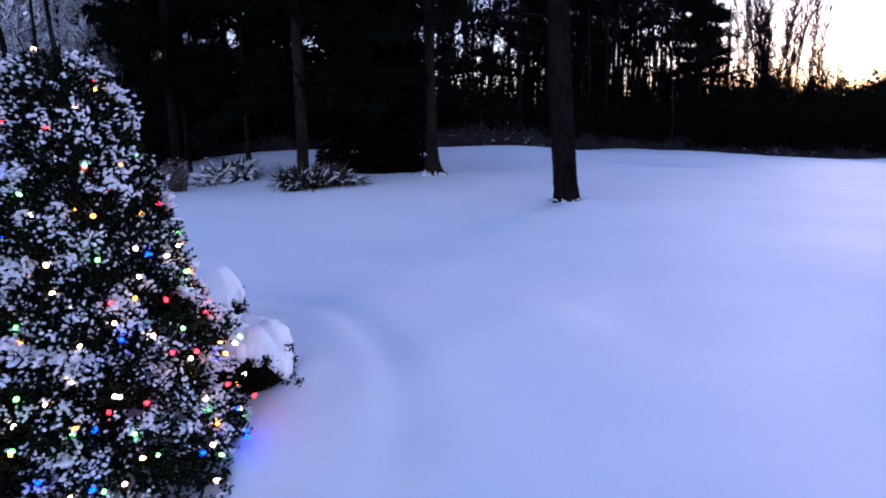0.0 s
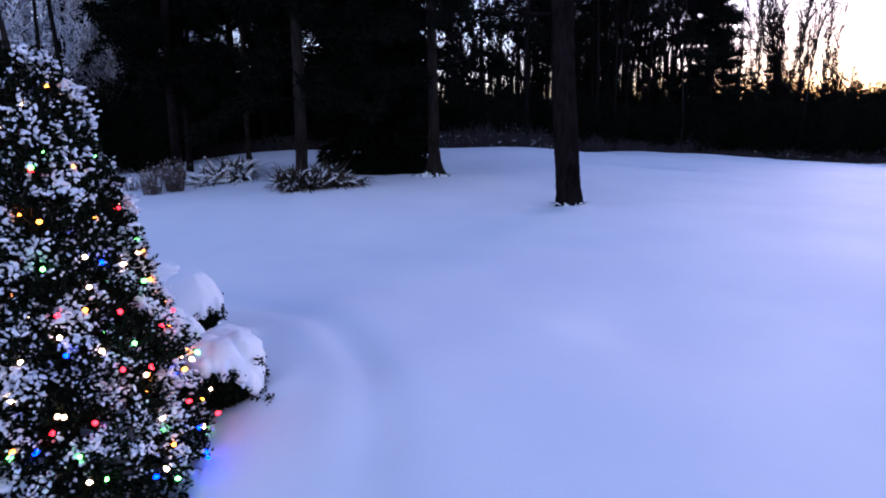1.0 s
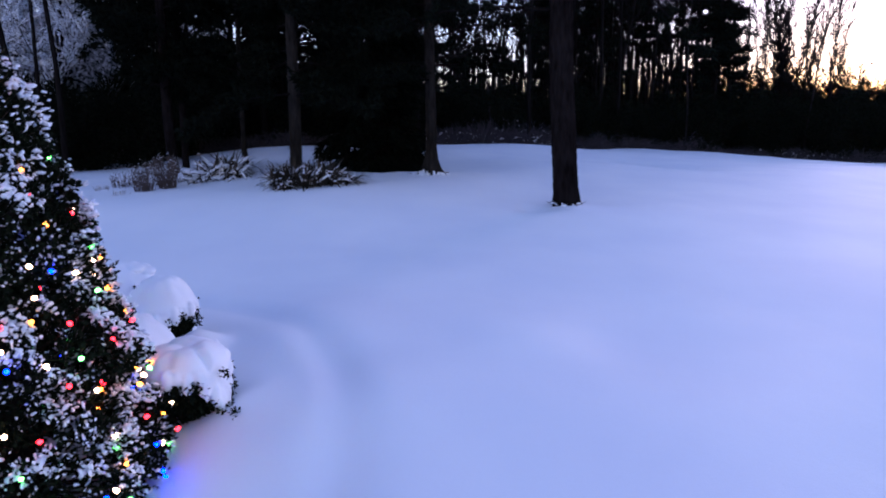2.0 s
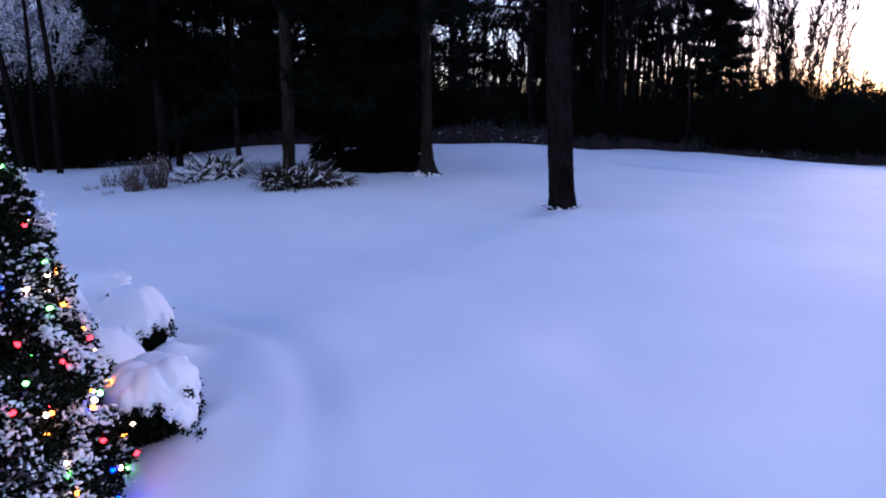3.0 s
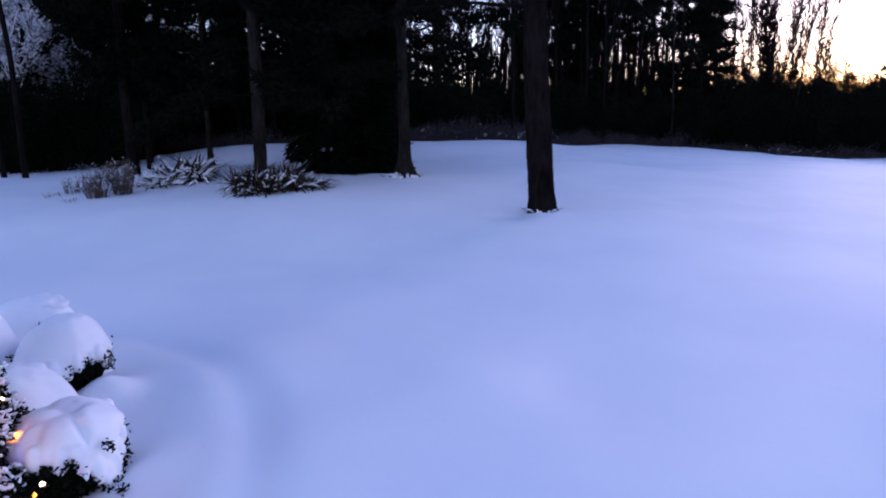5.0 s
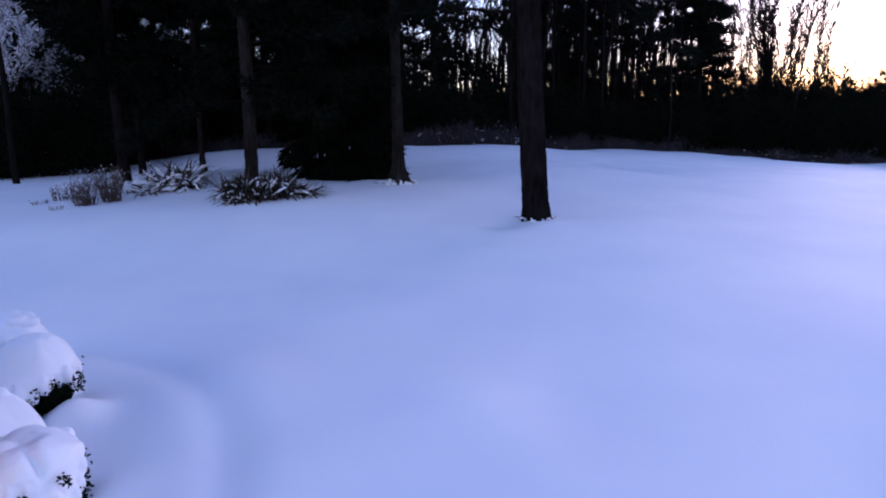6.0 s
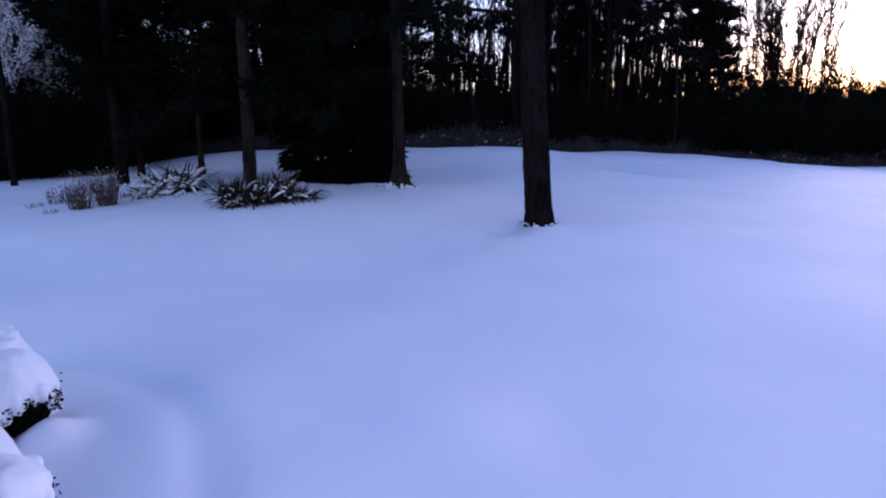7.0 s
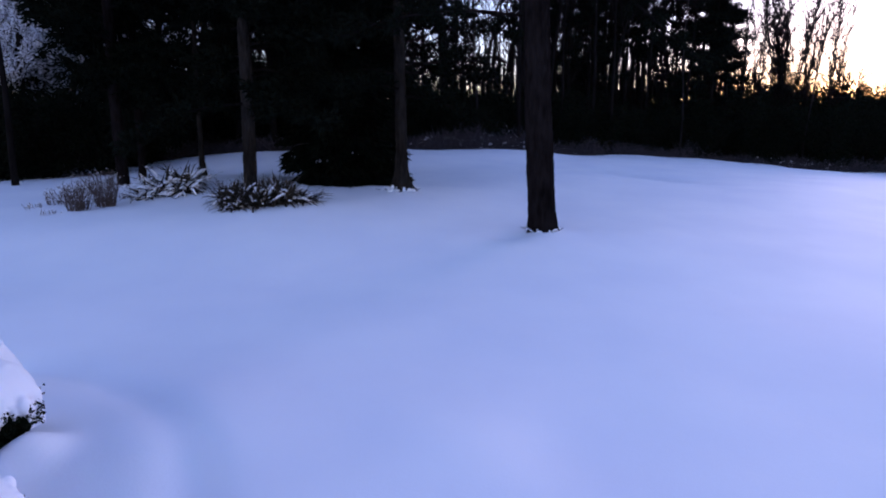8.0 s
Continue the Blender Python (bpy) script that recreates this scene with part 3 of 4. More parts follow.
for x, y, which, size in [(-9.5, 32.5, 2, 1.1), (-11.5, 34, 0, 1.2), (-7.8, 35, 2, 1.2), (-13.5, 31, 2, 1.1), (-10.2, 36.5, 2, 1.3), (-16.5, 34, 2, 1.3), (-14.8, 35.2, 0, 1.4), (-18.2, 36.5, 2, 1.4), (-13.0, 34.0, 2, 1.2), (-17.5, 31, 0, 1.2), (-19.5, 34, 2, 1.3), (-12.0, 38.0, 2, 1.5)]:
    taken.append((x, y))
    woodland("thick", which, x, y, wrng.uniform(0, 360), size)
# leafless trees laden with snow at the lawn's far corner, over dark undergrowth
for x, y, which, size in [(-17.2, 25.5, 1, 0.85), (-19.0, 27.0, 0, 0.95), (-16.8, 29.0, 1, 0.95),
                          (-21.0, 26.5, 0, 0.9), (-23.0, 29.0, 1, 1.0), (-19.6, 31.5, 0, 1.1), (-25.5, 28.0, 0, 1.0), (-17.6, 33.0, 1, 1.1)]:
    taken.append((x, y))
    woodland("frost", which, x, y, wrng.uniform(0, 360), size)
for x, y, which, size in [(-13.1, 20.4, 6, 0.75), (-13.95, 20.6, 7, 0.8), (-14.9, 21.2, 8, 0.7)]:
    taken.append((x, y))
    woodland("bare", which, x, y, wrng.uniform(0, 360), size)
for x, y, which, size in [(-14.2, 23.6, 0, 0.95), (-15.8, 24.2, 2, 0.85), (-17.6, 24.6, 0, 1.0), (-19.4, 25.2, 2, 0.9), (-21.4, 25.6, 0, 1.0), (-12.6, 24.6, 2, 0.9), (-13.4, 28.4, 2, 0.95), (-23.6, 26.4, 2, 0.95), (-14.9, 22.6, 0, 0.8), (-16.6, 23.2, 2, 0.75), (-18.6, 23.8, 0, 0.9)]:
    taken.append((x, y))
    woodland("thick", which, x, y, wrng.uniform(0, 360), size)
# leafless trees against the bright sky
for x, y, which, size in [(25.6, 44.6, 10, 1.0), (24.6, 46.4, 11, 1.0), (27.6, 45.2, 11, 0.88), (29.6, 45.4, 11, 0.95), (31.0, 46.2, 11, 0.62),
                          (17.3, 41.9, 9, 0.9), (25.3, 41.3, 9, 0.8), (34.9, 47, 3, 0.5), (36.6, 48, 1, 0.42)]:
    taken.append((x, y))
    woodland("bare", which, x, y, wrng.uniform(0, 360), size)
for x, y, which, size in [(27.3, 44.8, 2, 1.3), (22.4, 43.2, 2, 1.2), (24.2, 44.0, 0, 1.1)]:
    taken.append((x, y))
    woodland("thick", which, x, y, wrng.uniform(0, 360), size)
scatter("thick", 16, -22, -3.5, 1.0, 5.0, 1.6, (0.8, 1.15), (0, 1, 2))
scatter("thick", 5, -4, 8, 2.4, 4.6, 1.5, (0.8, 1.1), (0, 1, 2, 2))
scatter("thick", 30, 8, 36, 0.8, 4.0, 1.5, (0.8, 1.2), (0, 1, 2, 2))
scatter("thick", 32, -4, 40, 4.0, 9.0, 1.7, (1.0, 1.35), (0, 2))
scatter("thick", 16, 24, 44, 7, 17, 1.8, (1.1, 1.5), (0, 2))
scatter("frost", 12, -30, -15, 3, 13, 1.6, (0.8, 1.1), (0, 1))
scatter("bare", 22, -30, -6, 0.5, 9, 0.9, (0.6, 0.9), (6, 7, 8))
scatter("bare", 4, -3, 15, -0.3, 1.0, 4, (0.7, 1.0), (9,))
scatter("bare", 30, -6, 9, 0.4, 20, 0.8, (0.75, 1.1), (6, 7, 8, 9))
scatter("bare", 26, -6, 12, 4, 24, 1.1, (0.75, 1.1), (0, 1, 2, 4, 5))
scatter("bare", 70, 8, 22, 0.4, 22, 0.8, (0.75, 1.1), (6, 7, 8, 8))
scatter("bare", 30, 9, 22, 3, 22, 1.1, (0.75, 1.05), (0, 2, 4, 5))


# the deep woods behind, too many to count
def deep_woods():
    rng = np.random.default_rng(41)
    p0, p1, r0, r1, at = [], [], [], [], []
    for k in range(1500):
        a = rng.uniform(-62, 62)
        d = rng.uniform(66, 110) if a < 35 else rng.uniform(80, 120)
        x, y = d * math.sin(radians(a)), d * math.cos(radians(a))
        if y < edge_y(x) + 14:
            continue
        z = gz(x, y)
        h = rng.uniform(7, 17) * (1 if a < 27 else 0.55)
        tip = np.array([x + rng.normal(0, 0.5), y, z + h])
        p0.append((x, y, z - 0.3)), p1.append(tip), r0.append(rng.uniform(0.10, 0.22)), r1.append(0.03)
        for q in range(18):
            f = rng.uniform(0.30, 0.95)
            s = np.array([x, y, z]) + (tip - (x, y, z)) * f
            e = s + np.array([rng.normal(0, 0.9), rng.normal(0, 0.9), rng.uniform(0.4, 2.0)])
            p0.append(s), p1.append(e), r0.append(0.04), r1.append(0.02)
    woods = thing("deep_woods", (0, 0, 0), "dense dark woods seen through the nearer trees", "woods", kind="stuff")
    v, f = prisms(p0, p1, r0, r1, 4)
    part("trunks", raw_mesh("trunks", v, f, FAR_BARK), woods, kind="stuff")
    n = 170000
    a = np.radians(rng.uniform(-64, 64, n))
    d = rng.uniform(60, 100, n)
    x, y = d * np.sin(a), d * np.cos(a)
    clump = soft_noise(x * 0.35, y * 0.12, 17) + 0.5 * soft_noise(x * 0.9, y * 0.4, 18)
    h = np.clip(5.6 + 1.6 * (a > 0.2) * (a < 0.5) + 2.6 * clump, 2.5, 9.5) * rng.uniform(0, 1, n) ** 0.8
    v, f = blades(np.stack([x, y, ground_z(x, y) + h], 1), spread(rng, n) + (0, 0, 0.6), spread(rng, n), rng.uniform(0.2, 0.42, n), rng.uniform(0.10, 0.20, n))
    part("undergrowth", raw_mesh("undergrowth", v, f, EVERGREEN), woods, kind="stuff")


deep_woods()


# low snowy brush along the edge of the woods
def brush():
    rng = np.random.default_rng(51)
    p0, p1, snow, fat = [], [], [], []
    for k in range(760):
        x = rng.uniform(-24, 34)
        heavy = np.exp(-((x - 3.5) / 4.5) ** 2)
        laden = soft_noise(x * 0.55, 0.3, 52) > (0.6 if x < -4 else 0.55 - 0.8 * heavy)
        y = edge_y(x) + rng.uniform(-0.4, 3.0)
        z = gz(x, y)
        tall = rng.uniform(0.5, 1.4) + 0.5 * heavy
        tall *= 1 if heavy > 0.5 else 0.55 + 0.45 * float(np.clip(0.4 + 1.6 * soft_noise(x * 0.5, 7.3, 53), -0.6, 1.2))
        for s in range(16):
            b = np.array([x + rng.normal(0, 0.25), y + rng.normal(0, 0.25), z - 0.05])
            e = b + np.array([rng.normal(0, 0.45), rng.normal(0, 0.35), rng.uniform(0.2, 1.0) * tall])
            p0.append(b), p1.append(e)
            for _ in range(2):
                g = b + (e - b) * rng.uniform(0.3, 0.9)
                p0.append(g), p1.append(g + np.array([rng.normal(0, 0.22), rng.normal(0, 0.15), rng.uniform(0.0, 0.3)]))
            if laden and rng.random() < 0.3:
                snow.append(b + (e - b) * rng.uniform(0.3, 1.0))
                fat.append(rng.uniform(0.008, 0.022))
        if laden and rng.random() < 0.45:
            u, w = rng.normal(0, 0.3), rng.uniform(0.0, 0.5) + 0.4 * heavy * rng.random()
            for _ in range(4):
                snow.append(np.array([x + u + rng.normal(0, 0.07), y - 0.2, z + w + rng.normal(0, 0.05)]))
                fat.append(rng.uniform(0.02, 0.05))
    ob = thing("brush", (0, 0, 0), "low twiggy brush dusted with snow along the woods", "brush", kind="stuff")
    v, f = prisms(p0, p1, np.full(len(p0), 0.013), np.full(len(p0), 0.006), 4)
    part("twigs", raw_mesh("twigs", v, f, BRUSH), ob, kind="stuff")
    v, f = lumps(rng, np.array(snow), np.array(fat), 0.7, (FLECK_V, FLECK_F))
    part("snow", raw_mesh("snow", v, f, SNOW, True), ob, "snow caught on the twigs", "stuff")


brush()


# ---- the flower beds at the lawn's end ----
def strap_plant(name, x, y, size, blades_n, seed, label, snow_n, group="plants of the far flower beds", material=STRAW, tall=0.5, load=0.25, broad=0.036):
    """A clump of arching strap leaves weighed down by snow."""
    rng = np.random.default_rng(seed)
    ob = thing(name, (x, y, gz(x, y)), label, "plant", group)
    pieces, tops, along = [], [], []
    for k in range(blades_n):
        a = rng.uniform(0, 2 * np.pi)
        L = size * rng.uniform(0.6, 1.2)
        path = wander(rng, (rng.normal(0, size * 0.16), rng.normal(0, size * 0.16), -0.03), (math.cos(a), math.sin(a), rng.uniform(0.3, 1.6) * tall * 2), L, 5, rng.uniform(0.14, 0.40), 0.11)
        d = unit(path[-1] - path[0])
        side = unit(np.array([-d[1], d[0], 0.15 * rng.normal()]))
        w = size * broad * np.array([0.5, 0.9, 1.0, 0.85, 0.55, 0.05])[:, None]
        left, right, mid = path - side * w, path + side * w, path + np.array([0, 0, -0.3]) * w
        v = np.stack([left, mid, right], 1).reshape(-1, 3)
        q = [(3 * i + j, 3 * i + j + 1, 3 * i + j + 4, 3 * i + j + 3) for i in range(5) for j in (0, 1)]
        pieces.append((v, [np.array(q)]))
        if rng.random() < load:
            along.append(tube(path[1:5] + (0, 0, 0.012 + 0.2 * size * 0.04), size * 0.045 * np.array([0.5, 0.95, 0.9, 0.4]), 5))
        tops.append(path[2:5])
    v, f = merged(pieces)
    part("leaves", raw_mesh("leaves", v, f, material), ob, "withered arching leaves", "stuff")
    tops = np.concatenate(tops)
    pick = tops[rng.integers(0, len(tops), snow_n)] + rng.normal(0, 0.02, (snow_n, 3)) + (0, 0, 0.015)
    v, f = merged([lumps(rng, pick, rng.uniform(0.015, 0.042, snow_n) * size / 0.7, 0.45)] + along)
    part("snow", raw_mesh("snow", v, f, SNOW, True), ob, "snow lying on the leaves", "stuff")
    return ob


for i, (x, y, size, n, snow, tall) in enumerate([
        (-4.10, 14.9, 0.70, 150, 40, 1.1), (-3.85, 14.40, 0.52, 90, 70, 0.5), (-3.45, 14.75, 0.72, 120, 60, 0.8), (-3.0, 15.1, 0.80, 150, 50, 1.05),
        (-2.55, 15.3, 0.66, 100, 50, 0.6), (-3.75, 15.3, 0.75, 110, 60, 0.9)]):
    strap_plant("strap_leaf_plant", x, y, size * 0.92, int(1.9 * n), 60 + i, "olive-brown strap-leaved plant bent under snow by a pine", snow // 2, tall=tall, load=0.06)
for i, (x, y, size, n, snow, tall) in enumerate([
        (-6.85, 16.4, 0.68, 100, 110, 0.55), (-6.50, 16.7, 0.86, 120, 130, 0.7), (-5.92, 16.55, 0.76, 110, 90, 0.65), (-6.6, 16.0, 0.62, 70, 90, 0.35), (-6.25, 17.2, 0.86, 100, 80, 0.9)]):
    strap_plant("snowy_bed_plant", x, y, size, int(1.6 * n), 70 + i, "sprawling bed plant almost buried in snow", snow // 2, tall=tall * 0.9, load=0.26, broad=0.040)


def twig_clump(name, x, y, height, stems, seed, label):
    """Upright withered stems in a tight clump."""
    rng = np.random.default_rng(seed)
    ob = thing(name, (x, y, gz(x, y)), label, "shrub", "withered clumps by the far beds")
    paths = []
    for k in range(int(1.2 * stems)):
        a = rng.uniform(0, 2 * np.pi)
        s = (math.cos(a) * rng.uniform(0, 0.22), math.sin(a) * rng.uniform(0, 0.22), -0.04)
        p = wander(rng, s, (math.cos(a) * 0.14 + rng.normal(0, 0.12), math.sin(a) * 0.14 + rng.normal(0, 0.12), 1), height * rng.uniform(0.5, 1.1), 4, 0.02, 0.10)
        paths.append((p, 0.007, 0.004))
        for q in range(5):
            j = rng.integers(1, 5)
            paths.append((wander(rng, p[j], (rng.normal(0, 0.5), rng.normal(0, 0.5), 0.8), height * 0.2, 2, 0, 0.1), 0.005, 0.003))
    v, f = prisms(*sticks_of(paths), sides=4)
    part("stem_mass", raw_mesh("stem_mass", v, f, RUSSET), ob, kind="stuff")
    ends = np.array([p[-1] for p, _, _ in paths])
    pick = ends[rng.integers(0, len(ends), 220)]
    v, f = lumps(rng, pick, rng.uniform(0.006, 0.013, 220), 0.7)
    part("snow", raw_mesh("snow", v, f, SNOW, True), ob, "snow flecks on the stem tips", "stuff")


for i, (x, y, h, n) in enumerate([(-7.33, 14.5, 0.62, 80), (-6.98, 14.92, 0.74, 90), (-8.40, 15.35, 0.38, 24), (-8.65, 14.88, 0.16, 14), (-7.68, 14.05, 0.14, 12), (-7.25, 16.2, 0.2, 10)]):
    twig_clump("withered_clump", x, y, h, n, 80 + i, "reddish-brown withered clump standing up through the snow")


# ---- the bed by the house: snow-capped low shrubs ----

BLOB_V, BLOB_F = ball(8, 12)


def snowy_shrub(x, y, r, H, seed, label, opens, rim, pokes=(), peak=(0, 0), skirt=1.25, full=2.5, brow=0.14, sag=(), creases=()):
    """A rounded shrub under a thick snow cap. Within the spans of opens (degrees) the cap overhangs and ends in drips at the
    height rim, with the dark leaves below it; elsewhere it runs down to the ground in a soft skirt. peak: how far the top
    is shifted. pokes: angle and height of sprigs that stick out of the snow."""
    rng = np.random.default_rng(seed)
    ob = thing("snow_capped_shrub", (x, y, gz(x, y)), label, "shrub", "low shrubs in the bed")

    top = max(rim + brow, 0.56) * H

    brink = r * skirt * (1 - (top / H) ** (1 / 0.6)) ** (1 / full)

    def open_at(a):
        w = np.zeros_like(a)
        for a0, a1 in opens:
            mid, half = (a0 + a1) / 2, (a1 - a0) / 2
            off = np.abs((np.degrees(a) - mid + 180) % 360 - 180)
            w = np.maximum(w, 1 / (1 + np.exp(np.clip((off - half) / 1.6, -40, 40))))
        return w

    def sag_at(a):
        off = [drop * np.exp(-(((np.degrees(a) - ang + 180) % 360 - 180) / wide) ** 2) for ang, wide, drop in sag]
        return np.maximum.reduce(off) if off else 0 * np.asarray(a, float)

    def closed_z(d):
        return H * (1 - np.clip(d / (r * skirt), 0, 1) ** full) ** 0.6

    na, nu = 240, 60
    A, U = np.meshgrid(np.linspace(-np.pi, np.pi, na, endpoint=False), np.linspace(0, 1, nu), indexing="ij")
    d_dome = brink * np.clip(U / 0.6, 0, 1)
    z_dome = closed_z(d_dome)
    t = np.clip((U - 0.6) / 0.22, 0, 1)
    q = np.clip((U - 0.82) / 0.18, 0, 1)
    d_open = d_dome + r * 0.03 * np.sin(t * np.pi) - r * 0.08 * t - q * brink * 0.80
    z_open = z_dome + (rim * H + 0.04 - top) * t + 0.05 * np.sin(q * np.pi / 2)
    d_shut = np.where(U < 0.6, d_dome, brink + (r * skirt - brink) * np.sin(np.clip((U - 0.6) / 0.25, 0, 1) * np.pi / 2) - r * 0.9 * np.clip((U - 0.9) / 0.1, 0, 1))
    z_shut = np.where(U < 0.85, closed_z(d_shut), -0.2)
    z_open = z_open - sag_at(A) * t
    for ang, wide, cut in creases:
        z_dome_cut = cut * np.exp(-(((np.degrees(A) - ang + 180) % 360 - 180) / wide) ** 2) * np.clip((U - 0.18) / 0.3, 0, 1)
        z_open, z_shut = z_open - z_dome_cut * (1 - q), z_shut - z_dome_cut * (U < 0.85)
    w = open_at(A)
    d = d_shut + (d_open - d_shut) * w
    z = z_shut + (z_open - z_shut) * w
    v = np.clip(d / (0.95 * r), 0, 1)
    X, Y = peak[0] * (1 - v) + d * np.cos(A), peak[1] * (1 - v) + d * np.sin(A)
    z = z + (0.040 * soft_noise(X * 5 + seed, Y * 5, 61) + 0.012 * soft_noise(X * 13, Y * 13 + seed, 62)) * (U < 0.9)
    ids = np.arange(na * nu).reshape(na, nu)
    nxt = np.roll(ids, -1, 0)
    quads = np.stack([ids[:, :-1], ids[:, 1:], nxt[:, 1:], nxt[:, :-1]], -1).reshape(-1, 4)
    under = na * nu
    fan = np.stack([ids[:, -1], np.full(na, under), nxt[:, -1]], -1)
    shell = np.concatenate([np.stack([X, Y, z], -1).reshape(-1, 3), [(0, 0, 0.05 if not opens else rim * H * 0.7)]])
    # soft lumps on the dome, lobes and drips along the open edge
    pillows = []
    for k in range(6):
        a, f = rng.uniform(0, 2 * np.pi), rng.uniform(0.15, 0.55)
        s = rng.uniform(0.07, 0.12)
        pillows.append(((peak[0] * (1 - f) + math.cos(a) * r * f, peak[1] * (1 - f) + math.sin(a) * r * f, float(closed_z(np.array(r * f))) - 0.035), (s, s, 0.05)))
    for a0, a1 in opens:
        deg = a0 + 2
        while deg < a1:
            a, s = radians(deg), rng.uniform(0.040, 0.078)
            f, drop = brink / r * rng.uniform(0.86, 0.99), rng.uniform(-0.02, 0.05)
            pillows.append(((math.cos(a) * r * f, math.sin(a) * r * f, rim * H + 0.035 - drop - float(sag_at(a))), (0.75 * s, 0.75 * s, 0.065 + max(drop, 0))))
            for k in range(2):
                b, g = a + rng.uniform(-0.12, 0.12), brink / r * rng.uniform(0.88, 1.01)
                hang = rng.uniform(0.012, 0.06)
                pillows.append(((math.cos(b) * r * g, math.sin(b) * r * g, rim * H - drop - hang * 0.4 - float(sag_at(b))), (0.021, 0.021, 0.03 + hang)))
            deg += rng.uniform(7, 13)
    verts = np.concatenate([shell] + [BLOB_V * np.array(e) + np.array(p) for p, e in pillows])
    blobs = np.concatenate([BLOB_F + under + 1 + k * len(BLOB_V) for k in range(len(pillows))])
    cap = part("snow_cap", raw_mesh("snow_cap", verts, [quads, fan, blobs], SNOW, True), ob, "thick rounded cap of snow")
    melt = cap.modifiers.new("melt", "REMESH")
    melt.mode, melt.voxel_size, melt.use_smooth_shade = "VOXEL", 0.012, True
    ease = cap.modifiers.new("ease", "SMOOTH")
    ease.factor, ease.iterations = 0.5, 5
    # leaves and twigs below
    n = 9000
    e = spread(rng, n)
    rr = rng.uniform(0.3, 1.0, n) ** 0.5
    p = np.stack([e[:, 0] * r * 0.78 * rr, e[:, 1] * r * 0.78 * rr, H * (0.30 + 0.34 * e[:, 2] * rr)], 1)
    far, ang = np.hypot(p[:, 0], p[:, 1]), np.arctan2(p[:, 1], p[:, 0])
    roof = np.where(open_at(ang) > 0.6, rim * H + 0.03 - sag_at(ang) * np.clip(far / brink * 2 - 1, 0, 1), closed_z(far * 1.12) - 0.08)
    p = p[p[:, 2] < roof]
    n = len(p)
    lv, lf = ovals(p, unit(p * (1, 1, 0.2)) + rng.normal(0, 0.7, (n, 3)), spread(rng, n), rng.uniform(0.024, 0.042, n), rng.uniform(0.016, 0.026, n))
    part("leaves", raw_mesh("leaves", lv, lf, HOLLY), ob, "small dark evergreen leaves", "stuff")
    paths = []
    for k in range(40):
        a = rng.uniform(0, 2 * np.pi)
        q = r * rng.uniform(0.1, 0.45)
        paths.append((wander(rng, (0, 0, -0.03), (math.cos(a) * q, math.sin(a) * q, H * rng.uniform(0.3, 0.5)), H * 0.42, 5, 0, 0.1), 0.009, 0.003))
    sv, sf = prisms(*sticks_of(paths), sides=5)
    part("twigs", raw_mesh("twigs", sv, sf, RUSSET), ob, kind="stuff")
    # sprigs along the open edge and out of the snow
    spots = [(radians(a), z, r * skirt * (1 - (z / H) ** (1 / 0.6)) ** (1 / full) + 0.03) for a, z in pokes]
    for a0, a1 in opens:
        for k in range(int((a1 - a0) / 2.4)):
            a = radians(rng.uniform(a0, a1 + 2))
            spots.append((a, rim * H - float(sag_at(a)) + rng.uniform(-0.14, 0.0), brink * rng.uniform(0.90, 1.03)))
    if spots:
        e = np.array([(math.cos(a) * q, math.sin(a) * q, z) for a, z, q in spots])
        m = 14 * len(e)
        sp = np.repeat(e, 14, 0) + rng.normal(0, 0.018, (m, 3))
        lv, lf = ovals(sp, spread(rng, m) + (0, 0, 0.2), spread(rng, m), rng.uniform(0.02, 0.034, m), rng.uniform(0.014, 0.022, m))
        part("edge_foliage", raw_mesh("edge_foliage", lv, lf, HOLLY), ob, "dark sprigs along the edge of the snow", "stuff")
    return ob


snowy_shrub(-2.05, 4.78, 0.37, 0.56, 91, "low evergreen shrub under a lobed snow cap, dark leaves showing below", [(-172, 75)], 0.72, [(-20, 0.40), (-18, 0.37), (-17, 0.05), (-19, 0.09), (-15, 0.02), (-20, 0.05)], (-0.03, 0), 1.14, 4.8, 0.08, [(-4, 30, 0.28), (-66, 10, 0.04), (-98, 8, 0.03)], [(-33, 5, 0.07), (-84, 9, 0.03), (-118, 7, 0.03)])
snowy_shrub(-2.91, 6.14, 0.38, 0.68, 92, "rounded evergreen shrub under a deep smooth snow cap", [(-84, 60)], 0.51, [(-130, 0.34), (-112, 0.22), (-128, 0.31), (-114, 0.19), (-98, 0.16)], (0.07, 0.03), 1.15, 2.4, 0.10, [(-66, 14, 0.06), (18, 10, 0.06)])
snowy_shrub(-3.62, 6.80, 0.38, 0.70, 93, "rounded evergreen shrub buried under snow behind another", [], 0.3, [(-95, 0.40), (-45, 0.5), (-80, 0.3), (-85, 0.2), (-104, 0.34), (-110, 0.26), (-116, 0.30), (-108, 0.18), (-22, 0.42)], (0.06, 0), 1.25, 2.4)
snowy_shrub(-3.60, 6.05, 0.30, 0.92, 94, "small upright evergreen shrub capped with snow", [(-60, -30)], 0.35, [(-80, 0.4), (-20, 0.3), (-10, 0.45), (-34, 0.30), (-28, 0.24), (-38, 0.36), (-62, 0.52), (-44, 0.60)], (0, 0), 1.25, 2.4)
snowy_shrub(-2.88, 5.40, 0.40, 0.60, 95, "shrub buried to a smooth mound of snow", [], 0.05)

# ---- the lit tree: a broad snowy holly hung with coloured lights ----
TREE_X, TREE_Y = -3.05, 4.30
TREE_Z = gz(TREE_X, TREE_Y)
SHAPE_Z = np.array([-1.2, -.6, -.1, .2, .45, .65, .85, 1.15, 1.5, 1.85, 2.15, 2.4, 2.68])
